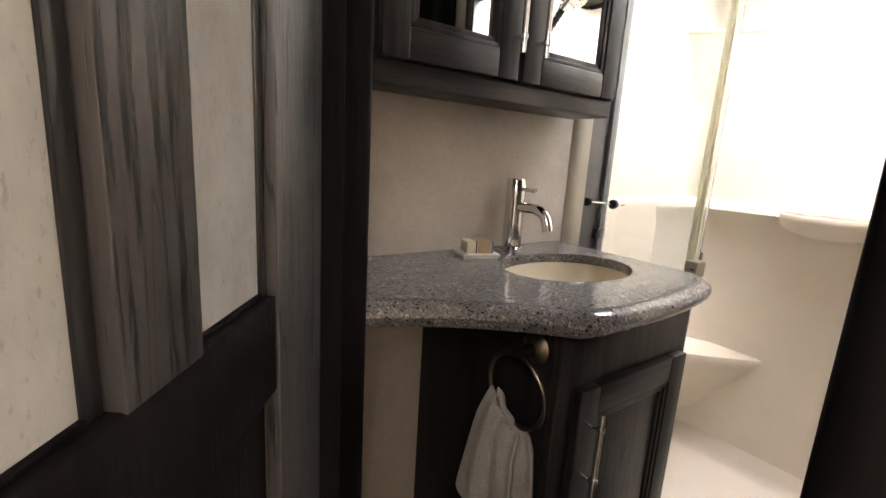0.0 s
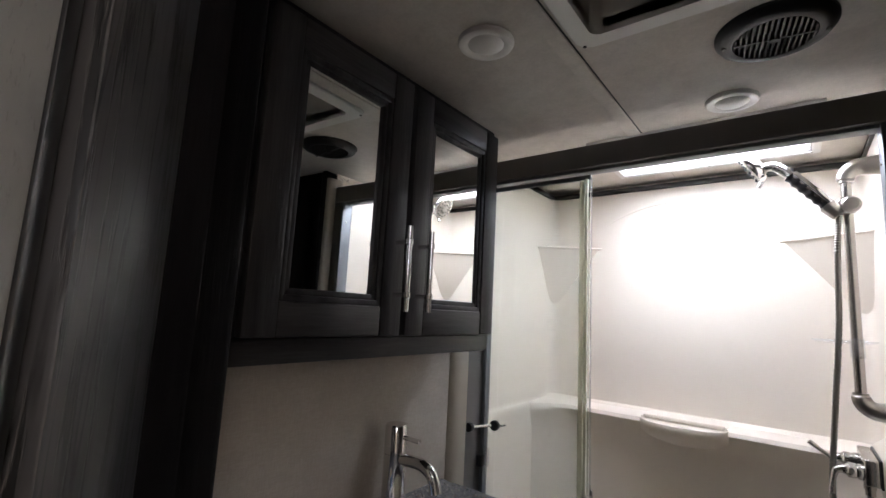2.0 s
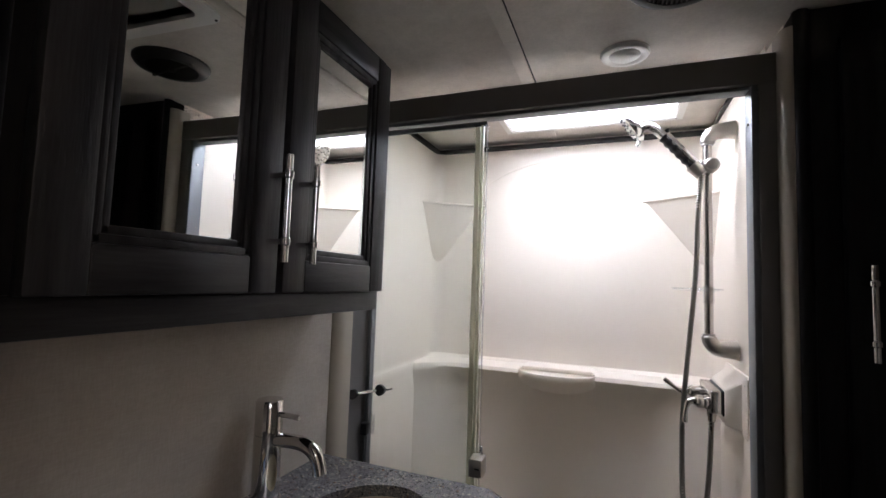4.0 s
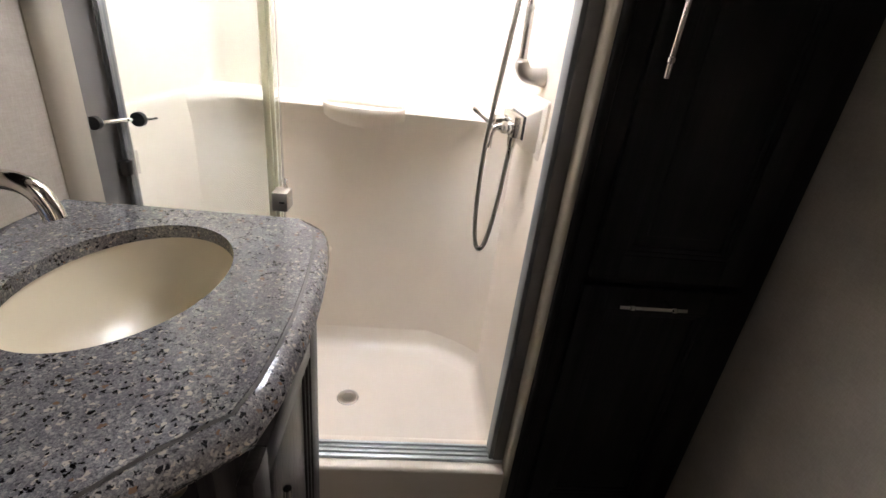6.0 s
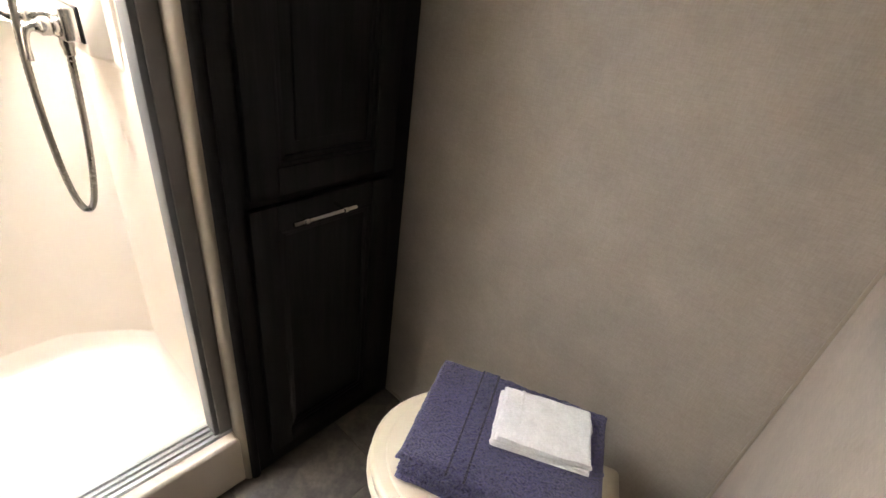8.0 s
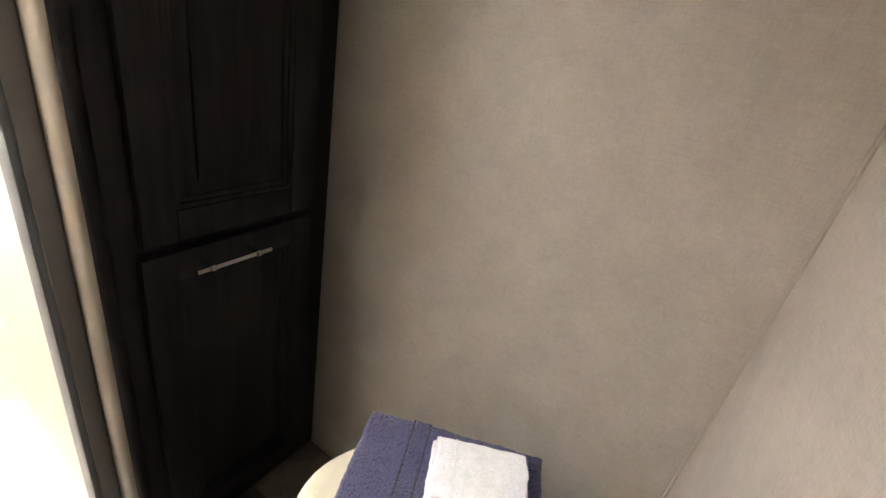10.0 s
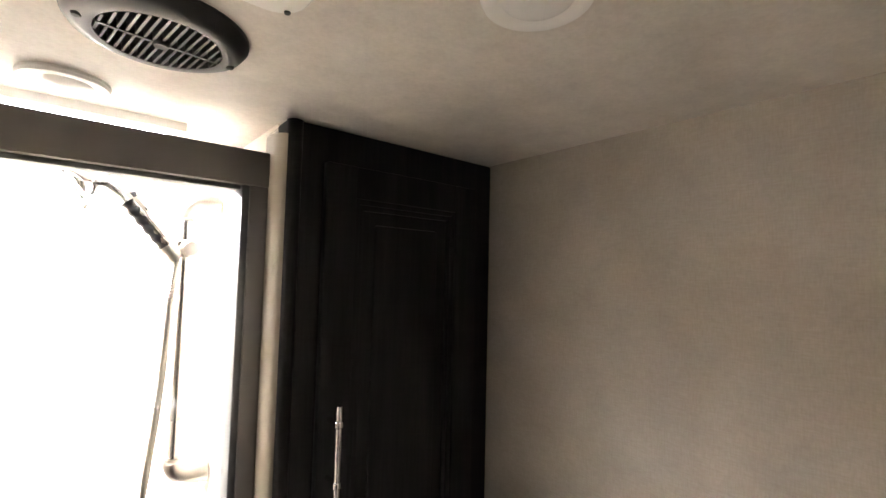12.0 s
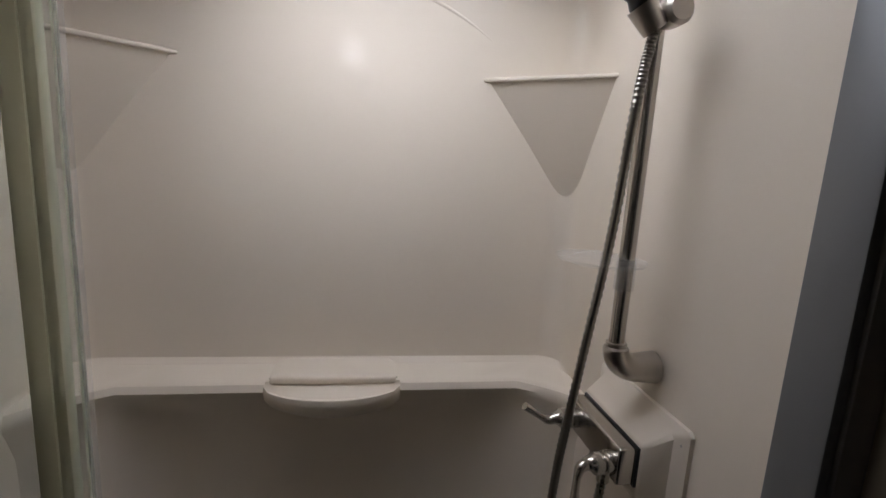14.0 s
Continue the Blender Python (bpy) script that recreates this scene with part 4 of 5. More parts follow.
def counter(joint=False):
    """The slab with a rounded front, a groove behind it and an oval hole; or the dark joint in that groove."""
    def inset(d):
        out = []
        n = len(front)
        for i, (x, y) in enumerate(front):
            a, b = front[max(i - 1, 0)], front[min(i + 1, n - 1)]
            t = Vector((b[0] - a[0], b[1] - a[1])).normalized()
            out.append((x - t.y * d, y + t.x * d))
        out[0] = (out[0][0], -0.958)
        out[-1] = (out[-1][0], -0.197 - d * 0.02)
        return out
    if joint:
        bm = bmesh.new()
        a, b = [[bm.verts.new((x, y, CT - 0.0009)) for x, y in inset(d)] for d in (0.0186, 0.0230)]
        for k in range(len(a) - 1):
            bm.faces.new((a[k], a[k + 1], b[k + 1], b[k]))
        return bm
    back = [(-0.70, -0.195), (XL + 0.001, -0.192), (XL + 0.001, -0.958)]
    bm = bmesh.new()
    prof = [(0.030, CT - 0.042), (0.010, CT - 0.042), (0.002, CT - 0.034), (-0.003, CT - 0.022), (0.0, CT - 0.011), (0.008, CT - 0.004), (0.018, CT - 0.0015), (0.020, CT - 0.003), (0.0225, CT - 0.003), (0.0235, CT)]
    rings = [[bm.verts.new((x, y, z)) for x, y in inset(d)] for d, z in prof]
    for a, b in zip(rings, rings[1:]):
        for k in range(len(a) - 1):
            bm.faces.new((a[k], a[k + 1], b[k + 1], b[k]))
    rim = rings[-1] + [bm.verts.new((x, y, CT)) for x, y in back]
    hole = [bm.verts.new((x, y, CT)) for x, y in ellipse(64)]
    es = [bm.edges.get((a, b)) or bm.edges.new((a, b)) for a, b in zip(rim, rim[1:] + rim[:1])]
    es += [bm.edges.new((a, b)) for a, b in zip(hole, hole[1:] + hole[:1])]
    bmesh.ops.triangle_fill(bm, edges=es, use_beauty=True, normal=(0, 0, 1))
    low = [bm.verts.new((x, y, CT - 0.022)) for x, y in ellipse(64)]
    for k in range(64):
        bm.faces.new((hole[k], hole[(k + 1) % 64], low[(k + 1) % 64], low[k]))
    lrim = rings[0] + [bm.verts.new((x, y, CT - 0.042)) for x, y in back]
    top_back, low_back = rim[len(front):], lrim[len(front):]
    chain_t, chain_l = [rim[len(front) - 1]] + top_back + [rim[0]], [lrim[len(front) - 1]] + low_back + [lrim[0]]
    for k in range(len(chain_t) - 1):
        bm.faces.new((chain_t[k], chain_t[k + 1], chain_l[k + 1], chain_l[k]))
    bmesh.ops.recalc_face_normals(bm, faces=bm.faces)
    return bm


vanity_top = thing("countertop", counter(), GRANITE, "grey speckled stone vanity top with bowed rounded edge", "countertop")
part("joint_line", counter(True), JOINT, vanity_top, "dark joint line behind the rounded edge", False)


def basin():
    bm = bmesh.new()
    rings = []
    for s, z in ((0.012, -0.023), (0.004, -0.023), (0.002, -0.028), (-0.004, -0.045), (-0.014, -0.08), (-0.035, -0.115), (-0.065, -0.135), (-0.09, -0.142)):
        rings.append([bm.verts.new((x, y, CT + z)) for x, y in ellipse(64, s)])
    for a, b in zip(rings, rings[1:]):
        for k in range(64):
            bm.faces.new((a[k], a[(k + 1) % 64], b[(k + 1) % 64], b[k]))
    bm.faces.new(rings[-1])
    bmesh.ops.recalc_face_normals(bm, faces=bm.faces)
    for f in bm.faces:
        f.normal_flip()
    return bm


sink = empty("undermount_sink", (SKX, SKY, CT - 0.143), "oval cream undermount wash basin in the vanity top", "sink")
part("bowl", basin(), BISQUE, sink)
part("drain_ring", lathe([(0, 0.001), (0.014, 0.001), (0.02, 0.003), (0.022, 0.0)], 24, Matrix.Translation((SKX, SKY, CT - 0.1415))), CHROME, sink, "chrome drain")

FX, FYY = -0.846, -0.417
tap = empty("basin_tap", (FX, FYY, CT), "polished chrome single-lever basin tap on the vanity top", "tap")
part("column", lathe([(0.029, 0), (0.029, 0.004), (0.0245, 0.006), (0.0245, 0.118), (0.0235, 0.1185), (0.0235, 0.1205), (0.0245, 0.121), (0.0245, 0.175), (0.022, 0.179), (0, 0.179)], 36, Matrix.Translation((FX, FYY, CT))), CHROME, tap)
sp = [(FX + 0.01, FYY, CT + 0.108), (FX + 0.04, FYY + 0.002, CT + 0.110), (FX + 0.075, FYY + 0.004, CT + 0.109), (FX + 0.098, FYY + 0.005, CT + 0.098), (FX + 0.108, FYY + 0.006, CT + 0.078), (FX + 0.112, FYY + 0.006, CT + 0.062)]
part("spout", tube(spline(sp, 6), 0.0128, 20), CHROME, tap)
part("lever", tube([(FX + 0.015, FYY, CT + 0.155), (FX + 0.045, FYY + 0.001, CT + 0.154), (FX + 0.066, FYY + 0.002, CT + 0.153)], 0.0048, 14), CHROME, tap)

# soap in its dish
sd = empty("soap_dish", (-0.79, -0.556, CT), "small white ceramic soap dish on the vanity top", "soap dish")
rot = Matrix.Translation((-0.800, -0.568, CT)) @ Matrix.Rotation(radians(72), 4, "Z") @ Matrix.Diagonal((0.82, 0.92, 0.96, 1))
b_ = joined(box((-0.052, -0.032, 0.0), (0.052, 0.032, 0.006), 0.002), box((-0.057, -0.036, 0.005), (0.057, 0.036, 0.012), 0.004, 3))
b_.transform(rot)
part("tray", b_, PLASTIC, sd)
for k in range(11):
    for v in (-0.0345, 0.0345):
        q = lathe([(0.0036, 0.0), (0.0036, 0.0012), (0.0024, 0.0024), (0, 0.003)], 10, rot @ Matrix.Translation((-0.050 + 0.01 * k, v, 0.0105)))
        part("bead", q, PLASTIC, sd)
soap = empty("soap_bar", (-0.79, -0.556, CT + 0.013), "ivory soap bar in a kraft and blue paper band", "soap")
for nm, lo_, hi_, mt, lb in (("bar", (-0.041, -0.024, 0.012), (0.038, 0.024, 0.041), SOAP, ""), ("band", (-0.008, -0.0255, 0.0118), (0.031, 0.0255, 0.0425), KRAFT, "kraft paper band"), ("label", (0.031, -0.0252, 0.0118), (0.0385, 0.0252, 0.042), BLUE_LABEL, "blue paper edge"), ("string", (-0.015, -0.0253, 0.0118), (-0.010, 0.0253, 0.0418), BLACK, "dark printed stripe")):
    q = box(lo_, hi_, 0.004 if nm == "bar" else 0.003, 3)
    q.transform(rot)
    part(nm, q, mt, soap, lb)

VX, VY = -0.462, -0.652
van = empty("vanity_cabinet", (-0.65, -0.43, 0), "dark stained vanity cabinet with one panelled door", "cabinet")
part("front_panel", box((VX - 0.018, VY, 0.0), (VX, -0.236, CT - 0.043), 0.002), WOOD, van)
part("side_panel", box((XL + 0.002, VY, 0.0), (VX - 0.018, VY + 0.018, CT - 0.043), 0.001), BLACK_WOOD, van, "black-brown side panel")
part("far_panel", box((XL + 0.002, -0.254, 0.0), (VX - 0.018, -0.236, CT - 0.043), 0.001), BLACK_WOOD, van)
part("back_panel", box((XL + 0.002, VY + 0.018, 0.0), (XL + 0.012, -0.254, 0.80), 0.001), BLACK_WOOD, van)
vd = framed_door("door", van, "x", -0.612, -0.262, 0.10, 0.822, VX + 0.02, -0.0195, 0.055, WOOD, WOOD_H, OAK_PANEL, raised=False)
pull(vd, (VX + 0.052, -0.594, 0.637), (VX + 0.052, -0.594, 0.795), (0.032, 0, 0))

# towel ring and hand towel
RC = Vector((-0.515, VY - 0.045, 0.815))
ringt = empty("towel_ring", (-0.515, VY, 0.885), "aged bronze towel ring on the vanity side", "towel ring")
part("rosette", lathe([(0.030, 0), (0.030, 0.006), (0.024, 0.012), (0.012, 0.018), (0.010, 0.035), (0.012, 0.045), (0, 0.048)], 28, Matrix.Translation((-0.515, VY, 0.885)) @ Matrix.Rotation(radians(90), 4, "X")), BRONZE, ringt)
part("ring", tube([RC + Vector((0.066 * math.sin(a), -0.004 * math.cos(a), 0.066 * math.cos(a))) for a in [2 * math.pi * k / 48 for k in range(49)]], 0.0042, 10), BRONZE, ringt)


def hung_towel():
    """A folded hand towel drawn over the low left of the ring: a broad front fall and a shorter back fall."""
    bms = []
    for dy, drop, x_top, x_low, seed in ((-0.016, 0.245, (-0.572, -0.490), (-0.634, -0.482), 2), (0.010, 0.170, (-0.562, -0.478), (-0.60, -0.462), 7)):
        bm = bmesh.new()
        nu, nv = 34, 40
        for side in (-1, 1):
            grid = []
            for j in range(nv + 1):
                t = j / nv
                row = []
                for i in range(nu + 1):
                    u = i / nu
                    ease = t ** 0.75
                    x0 = x_top[0] + (x_low[0] - x_top[0]) * ease
                    x1 = x_top[1] + (x_low[1] - x_top[1]) * ease
                    sag = 0.026 * (1 - math.sin(math.pi * (0.15 + 0.7 * u))) - 0.022 * u
                    z = RC.z - 0.030 + sag - 0.03 * u - drop * t * (1 - 0.16 * u) + 0.004 * math.sin(9 * u + seed) * t
                    fold = 0.007 * math.sin(7.5 * u + 1.3 * t + seed) * (0.35 + 0.65 * t) + 0.003 * math.sin(17 * u - 2 * t)
                    thick = 0.0085 * math.sqrt(max(0.0, 1 - (2 * u - 1) ** 6)) * math.sqrt(max(0.0, 1 - (2 * t - 1) ** 14))
                    y = RC.y + dy * min(1, 0.25 + 3.2 * t) + fold + side * thick
                    row.append(bm.verts.new((x0 + (x1 - x0) * u, y, z)))
                grid.append(row)
            for j in range(nv):
                for i in range(nu):
                    q = (grid[j][i], grid[j][i + 1], grid[j + 1][i + 1], grid[j + 1][i])
                    bm.faces.new(q if side < 0 else q[::-1])
        bmesh.ops.remove_doubles(bm, verts=bm.verts, dist=1e-5)
        bmesh.ops.recalc_face_normals(bm, faces=bm.faces)
        bms.append(bm)
    return joined(*bms)


thing("hand_towel", hung_towel(), TERRY_GREY, "pale grey hand towel hanging from the bronze ring", "towel")

# ---- toilet ----
TC, TT = Vector((0.262, -0.672, 0)), radians(24)
tm = Matrix.Translation(TC) @ Matrix.Rotation(TT, 4, "Z")


def seat_outline(w, front_l, back_l, n=48, sq=0.55):
    """Egg plan: round front towards +y, squared back."""
    pts = []
    for k in range(n):
        a = 2 * math.pi * k / n
        c, s = math.cos(a), math.sin(a)
        if s >= 0:
            pts.append((w * c, front_l * s))
        else:
            pts.append((w * math.copysign(abs(c) ** sq, c), -back_l * abs(s) ** 0.8))
    return pts


toilet = empty("toilet", TC, "cream plastic toilet with closed lid in the corner", "toilet")
for nm, rows in (("pedestal", ((0.13, 0.15, 0.16, 0.0), (0.125, 0.145, 0.155, 0.03), (0.10, 0.11, 0.14, 0.12), (0.105, 0.13, 0.15, 0.24))), ("bowl", ((0.105, 0.13, 0.15, 0.24), (0.145, 0.19, 0.18, 0.34), (0.172, 0.225, 0.195, 0.43), (0.175, 0.23, 0.2, 0.459)))):
    q = loft([[(x, y, z) for x, y in seat_outline(w, f, b)] for w, f, b, z in rows])
    q.transform(tm)
    part(nm, q, BISQUE, toilet)
for nm, w, f, b, z0, z1 in (("seat", 0.184, 0.242, 0.20, 0.460, 0.483), ("lid", 0.180, 0.237, 0.205, 0.486, 0.516)):
    q = prism(seat_outline(w, f, b), z0, z1, 0.010, 4)
    q.transform(tm)
    part(nm, q, BISQUE, toilet)
q = prism(seat_outline(0.155, 0.208, 0.17), 0.512, 0.5205, 0.004, 3, True)
q.transform(tm)
part("lid_crown", q, BISQUE, toilet)
q = box((-0.12, -0.235, 0.455), (0.12, -0.19, 0.492), 0.012, 3)
q.transform(tm)
part("hinge_bar", q, BISQUE, toilet)


def folded(w, l, h, layers, seed, turn, at, rough_top=0.0):
    """A folded cloth: stacked soft layers, rounded on the fold side."""
    rnd = random.Random(seed)
    bms = []
    for k in range(layers):
        z0, z1 = h * k / layers, h * (k + 1) / layers
        gx, gy = rnd.uniform(-0.004, 0.004), rnd.uniform(-0.003, 0.003)
        bm = bmesh.new()
        nx, ny = 44, 56
        top, bot = [], []
        for i in range(nx + 1):
            rt, rb = [], []
            for j in range(ny + 1):
                u, v = i / nx, j / ny
                e = min(u, 1 - u, v, 1 - v)
                r = min(1, e / 0.03)
                lift = (1 - (1 - r) ** 2) ** 0.5
                x, y = (u - 0.5) * w + gx, (v - 0.5) * l + gy
                wob = 0.0022 * noise.noise(Vector((x * 22, y * 22, seed + k))) + rough_top * 0.25 * noise.noise(Vector((x * 160, y * 160, seed)))
                zt = z0 + (z1 - z0) * (0.45 + 0.55 * lift) + wob
                jx, jy = (1 - r) * 0.0035 * noise.noise(Vector((y * 90, x * 20, seed))), (1 - r) * 0.0035 * noise.noise(Vector((x * 90, y * 20, seed + 5)))
                rt.append(bm.verts.new((x + 0.004 * noise.noise(Vector((y * 18, seed, k))) + jx, y + 0.004 * noise.noise(Vector((x * 18, k, seed))) + jy, zt)))
                rb.append(bm.verts.new((x, y, z0 + (z1 - z0) * (0.45 - 0.45 * lift))))
            top.append(rt)
            bot.append(rb)
        for i in range(nx):
            for j in range(ny):
                bm.faces.new((top[i][j], top[i + 1][j], top[i + 1][j + 1], top[i][j + 1]))
                bm.faces.new((bot[i][j], bot[i][j + 1], bot[i + 1][j + 1], bot[i + 1][j]))
        rim_t = [top[i][0] for i in range(nx + 1)] + [top[nx][j] for j in range(1, ny + 1)] + [top[i][ny] for i in range(nx - 1, -1, -1)] + [top[0][j] for j in range(ny - 1, 0, -1)]
        rim_b = [bot[i][0] for i in range(nx + 1)] + [bot[nx][j] for j in range(1, ny + 1)] + [bot[i][ny] for i in range(nx - 1, -1, -1)] + [bot[0][j] for j in range(ny - 1, 0, -1)]
        for k2 in range(len(rim_t)):
            bm.faces.new((rim_t[k2], rim_b[k2], rim_b[(k2 + 1) % len(rim_t)], rim_t[(k2 + 1) % len(rim_t)]))
        bmesh.ops.recalc_face_normals(bm, faces=bm.faces)
        bms.append(bm)
    out = joined(*bms)
    out.transform(Matrix.Translation(at) @ Matrix.Rotation(turn, 4, "Z"))
    return out


TWT = radians(23)
tw = empty("bath_towel", (0.300, -0.664, 0.5205), "folded indigo bath towel lying on the toilet lid", "towel")
for k in range(3):
    part("fold", folded(0.258 + 0.004 * (1 - k), 0.34 + 0.004 * (k - 1), 0.018, 1, 3 + k, TWT, Vector((0.300 + 0.002 * k, -0.664, 0.5205 + 0.0172 * k)), 0.010), TERRY_BLUE, tw)
band = folded(0.256, 0.026, 0.004, 1, 9, TWT, Vector((0, 0, 0)))
band.transform(Matrix.Translation((0.303, -0.664, 0.5718)) @ Matrix.Rotation(TWT, 4, "Z") @ Matrix.Translation((0, 0.068, 0)) @ Matrix.Rotation(-TWT, 4, "Z"))
part("woven_band", band, WOVEN_BLUE, tw, "flat ribbed woven band")
# dark ridges lying on top, coloured for the shade in the towel's grooves
for v in (0.052, 0.084):
    q = box((-0.128, v - 0.0022, 0.0), (0.128, v + 0.0022, 0.0024), 0.0005, 1)
    q.transform(Matrix.Translation((0.303, -0.664, 0.5722)) @ Matrix.Rotation(TWT, 4, "Z"))
    part("groove", q, GROOVE_SHADE_BLUE, tw, "raised dark ridge coloured as the shade in a seam groove")
wc = empty("wash_cloth", (0.352, -0.702, 0.574), "folded white wash cloth on the indigo towel", "towel")
for k in range(2):
    part("fold", folded(0.130 - 0.004 * k, 0.175 - 0.006 * k, 0.012, 1, 8 + k, radians(27), Vector((0.352, -0.702, 0.574 + 0.0115 * k))), TERRY_WHITE, wc)
q = box((-0.062, 0.044, 0.0), (0.062, 0.049, 0.0025), 0.001, 1)
q.transform(Matrix.Translation((0.352, -0.702, 0.5965)) @ Matrix.Rotation(radians(27), 4, "Z"))
part("hem", q, TERRY_WHITE, wc)

# ---- ceiling things ----
def disc_light(x, y):
    li = empty("ceiling_light", (x, y, H_CEIL), "round white ceiling puck light, switched off", "ceiling light", "ceiling puck lights")
    at = Matrix.Translation((x, y, H_CEIL))
    part("trim_ring", lathe([(0.054, 0), (0.0545, -0.004), (0.052, -0.0085), (0.047, -0.010), (0.041, -0.009), (0.037, -0.0075), (0.0345, -0.0068)], 48, at), PLASTIC, li)
    part("diffuser", lathe([(0.0345, -0.0068), (0.032, -0.0088), (0.027, -0.0118), (0.019, -0.0145), (0.009, -0.016), (0, -0.0165)], 40, at), PLASTIC, li, "frosted domed diffuser")
    return li


disc_light(-0.594, -0.505)
disc_light(-0.238, -0.003)
disc_light(0.111, -0.578)

VC = Vector((-0.152, -0.260, H_CEIL))
vent = empty("ceiling_vent", VC, "round black plastic air vent with slatted grille", "air vent")
part("rim", lathe([(0.090, 0), (0.090, -0.005), (0.084, -0.013), (0.070, -0.019), (0.062, -0.018), (0.060, -0.010), (0.060, 0)], 48, Matrix.Translation(VC)), BLACK, vent)
part("throat", lathe([(0, -0.001), (0.061, -0.001)], 32, Matrix.Translation(VC)), RUBBER, vent)
VA = radians(8)
for k in range(15):
    u = (k - 7) * 0.0082
    w = math.sqrt(max(1e-5, 0.0605 ** 2 - u * u))
    q = box((u - 0.0013, -w, -0.018), (u + 0.0013, w, -0.003))
    q.transform(Matrix.Translation(VC) @ Matrix.Rotation(VA, 4, "Z"))
    part("slat", q, BLACK, vent)
q = box((-0.060, -0.0022, -0.019), (0.060, 0.0022, -0.006))
q.transform(Matrix.Translation(VC) @ Matrix.Rotation(VA, 4, "Z"))
part("cross_bar", q, BLACK, vent)
part("hub", lathe([(0, -0.0225), (0.007, -0.022), (0.009, -0.018), (0.009, -0.006)], 20, Matrix.Translation(VC)), BLACK, vent)
for a in (180, 0):
    a = radians(a + 8)
    part("screw", lathe([(0, -0.004), (0.004, -0.003), (0.005, 0)], 12, Matrix.Translation(VC + Vector((0.075 * math.cos(a), 0.075 * math.sin(a), -0.0165)))), RUBBER, vent)

hatch = empty("roof_vent_hatch", ((HX0 + HX1) / 2, (HY0 + HY1) / 2, H_CEIL), "square white roof vent frame with a dark closed lid", "roof vent")


def rounded_frame(x0, x1, y0, y1, w, r, z0, z1):
    n = 6

    def rr(ax, bx, ay, by, rad):
        pts = []
        for cx, cy, s in ((bx - rad, by - rad, 0), (ax + rad, by - rad, 90), (ax + rad, ay + rad, 180), (bx - rad, ay + rad, 270)):
            for k in range(n + 1):
                a = radians(s + 90 * k / n)
                pts.append((cx + rad * math.cos(a), cy + rad * math.sin(a)))
        return pts
    o = rr(x0 - w, x1 + w, y0 - w, y1 + w, r)
    om = rr(x0 - w + 0.004, x1 + w - 0.004, y0 - w + 0.004, y1 + w - 0.004, r)
    i = rr(x0, x1, y0, y1, 0.02)
    bm = bmesh.new()
    rings = [[bm.verts.new((x, y, z)) for x, y in p] for p, z in ((o, z1), (o, z0 + 0.004), (om, z0), (i, z0), (i, z1 + 0.12))]
    for a, b in zip(rings, rings[1:]):
        for k in range(len(a)):
            bm.faces.new((a[k], a[(k + 1) % len(a)], b[(k + 1) % len(a)], b[k]))
    bmesh.ops.recalc_face_normals(bm, faces=bm.faces)
    return bm


part("frame", rounded_frame(HX0, HX1, HY0, HY1, 0.036, 0.03, H_CEIL - 0.010, H_CEIL), PLASTIC, hatch, "white plastic garnish frame with rounded corners")
part("lid", box((HX0 - 0.01, HY0 - 0.01, H_CEIL + 0.115), (HX1 + 0.01, HY1 + 0.01, H_CEIL + 0.13)), HATCHLID, hatch, "dark smoked lid", False)
for x, y in ((HX0 - 0.022, HY1 + 0.022), (HX1 + 0.022, HY1 + 0.022), (HX0 - 0.022, HY0 - 0.022), (HX1 + 0.022, HY0 - 0.022)):
    part("screw", lathe([(0, -0.0025), (0.003, -0.002), (0.0035, 0)], 10, Matrix.Translation((x, y, H_CEIL - 0.0098))), BLACK, hatch)

# ---- door leaf, swung outwards ----
HG, DA = Vector((-0.467, -1.060, 0)), radians(-36)
leaf = empty("bathroom_door", (HG.x, HG.y, 0.01), "dark worn-wood bathroom door with pale inset panels, ajar", "door")
dm = Matrix.Translation(HG) @ Matrix.Rotation(DA, 4, "Z")


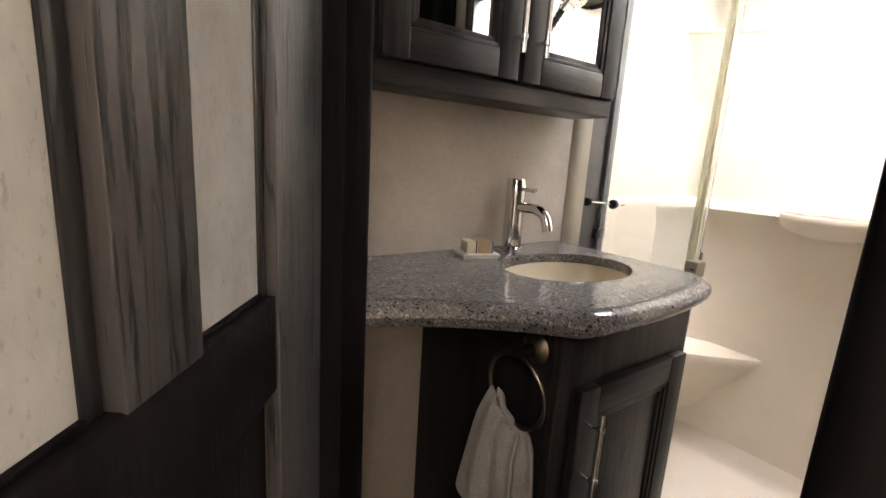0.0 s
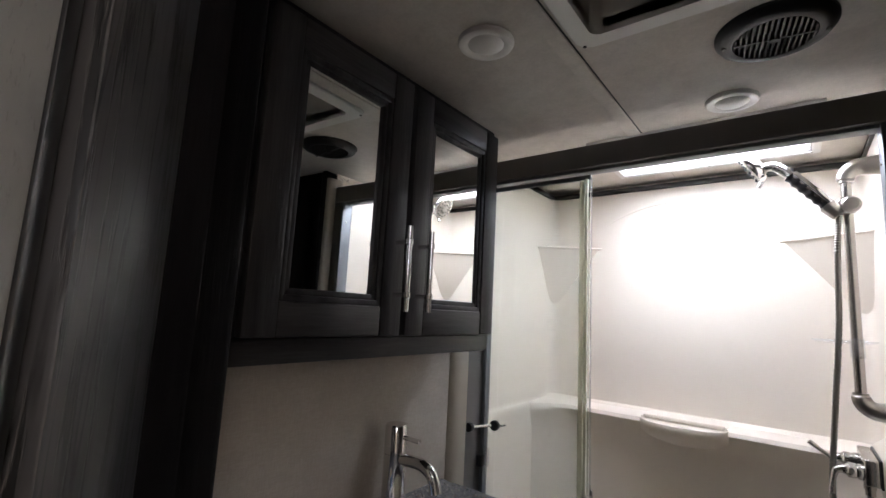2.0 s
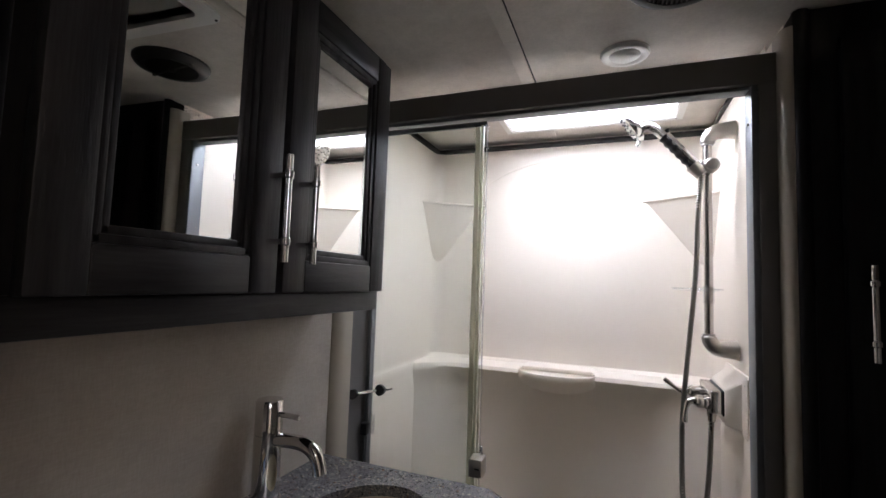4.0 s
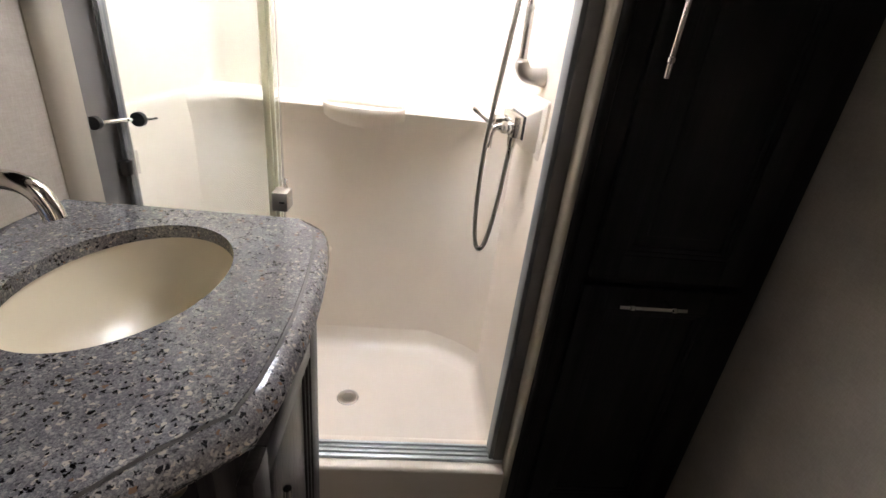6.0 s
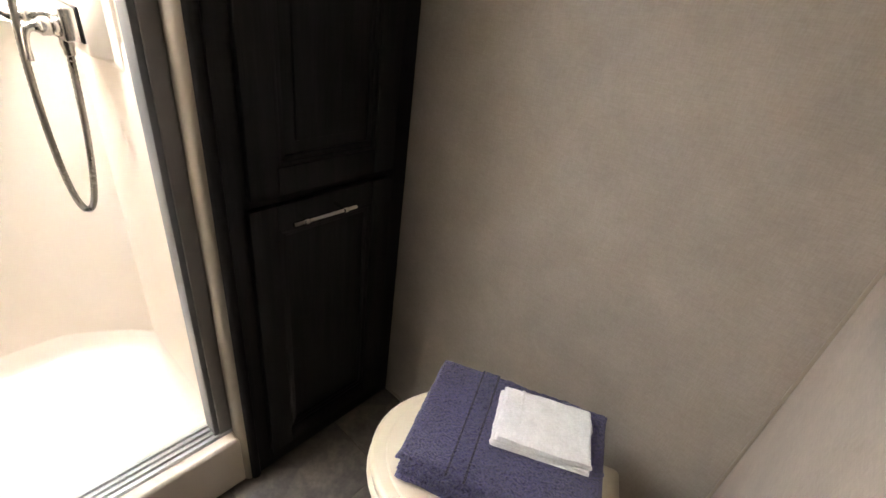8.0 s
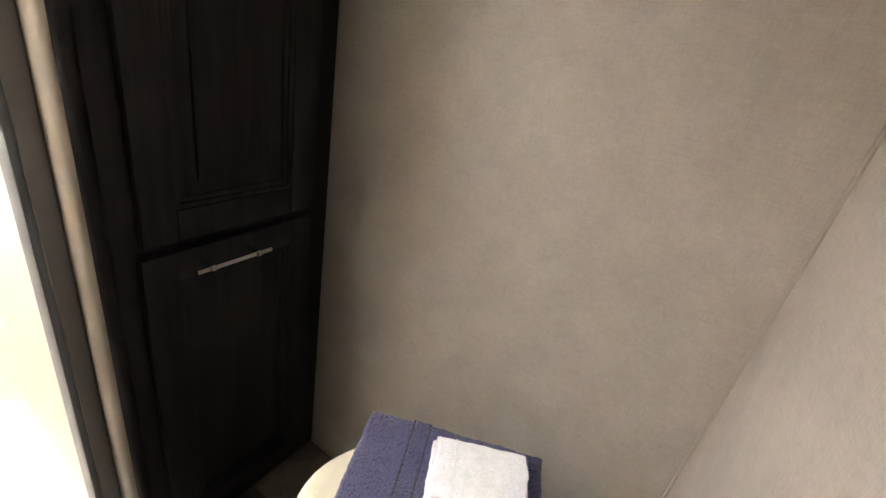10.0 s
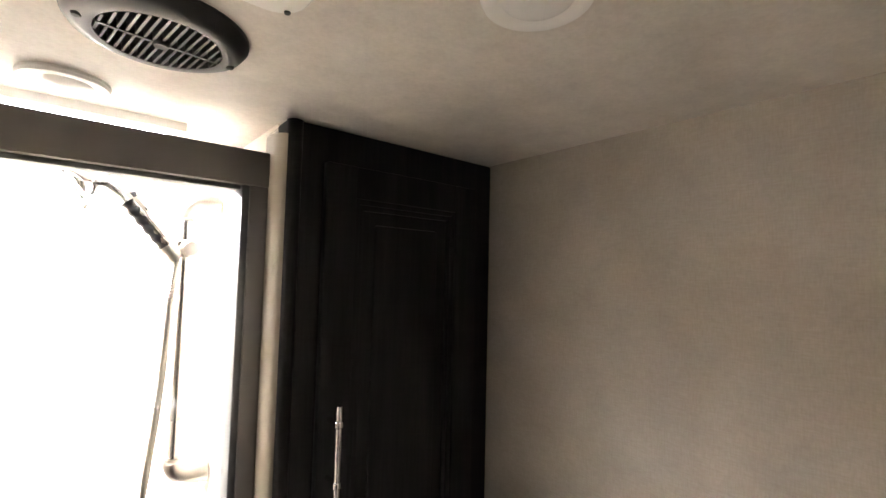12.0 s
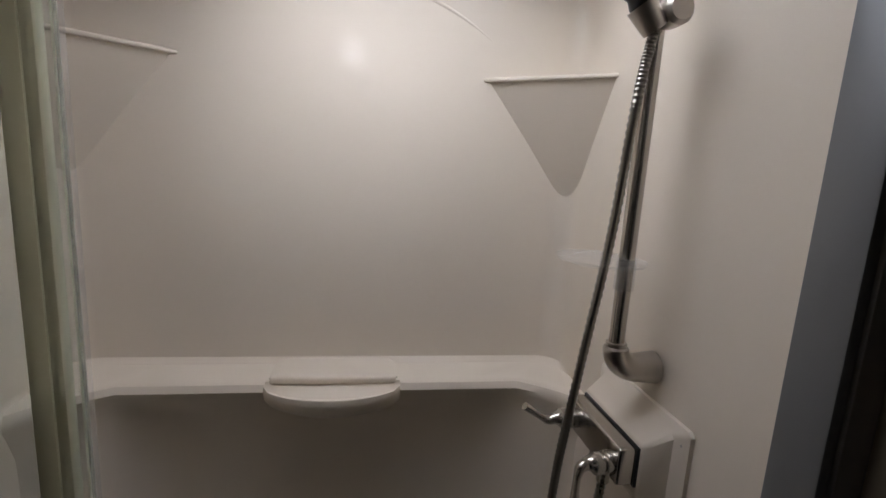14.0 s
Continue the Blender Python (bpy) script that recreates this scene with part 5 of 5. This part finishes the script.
def leaf_box(u0, u1, z0, z1, d0, d1, bev=0.002):
    """u along the leaf from the hinge; d from its back to the face seen from the doorway."""
    q = box((u0, d0, z0), (u1, d1, z1), bev)
    q.transform(dm)
    return q


DW, RAIL = 0.56, 1.085
for a, b in ((0.0, 0.117), (0.450, DW)):
    part("stile", leaf_box(a, b, 0.01, 1.83, -0.035, 0.0, 0.0015), WOOD_GREY, leaf, "worn grey-brown wooden stile")
part("middle_stile", leaf_box(0.225, 0.287, RAIL - 0.002, 1.74, -0.033, -0.0015, 0.0015), WOOD_GREY, leaf, "worn grey-brown wooden stile")
part("rail", leaf_box(0.1175, 0.4495, 1.74, 1.83, -0.034, -0.002), JAMB_WOOD, leaf)
part("rail", leaf_box(0.1185, 0.4495, RAIL - 0.082, RAIL, -0.034, -0.002), JAMB_WOOD, leaf)
part("rail", leaf_box(0.1175, 0.4495, 0.01, 0.13, -0.034, -0.002), JAMB_WOOD, leaf)
for a, b in ((0.1175, 0.2245), (0.2875, 0.4495)):
    part("pale_panel", leaf_box(a + 0.011, b, RAIL - 0.001, 1.741, -0.026, -0.012, 0), PANEL, leaf, "pale mottled fabric panel", False)
    # black strip put in for the shaded reveal between stile and panel
    part("panel_bead", leaf_box(a + 0.001, a + 0.012, RAIL, 1.74, -0.03, -0.010, 0.001), BLACK, leaf, "black strip for the shadow gap beside the panel")
    part("panel_bead", leaf_box(a + 0.011, b, RAIL, RAIL + 0.004, -0.03, -0.009, 0.001), JAMB_WOOD, leaf, "dark bead under the panel")
part("lower_panel", leaf_box(0.116, 0.452, 0.125, RAIL - 0.080, -0.030, -0.014, 0), JAMB_WOOD, leaf, "dark lower panel", False)

# ---- floor tiles ----
floor_ob = bpy.data.objects["floor"]
T = 0.34
me_tile = mesh_of("tile", box((-T / 2 + 0.0018, -T / 2 + 0.0018, -0.004), (T / 2 - 0.0018, T / 2 - 0.0018, 0.0), 0.0012, 1), SLATE)
for i in range(-3, 5):
    for j in range(-7, 2):
        x, y = T / 2 + i * T, -0.31 + T / 2 + j * T
        if x < -1.4 or x > 1.2 or y < -2.4:
            continue
        ob = new("tile", me_tile)
        ob.location = (x, y, 0.0)
        ob.parent = floor_ob
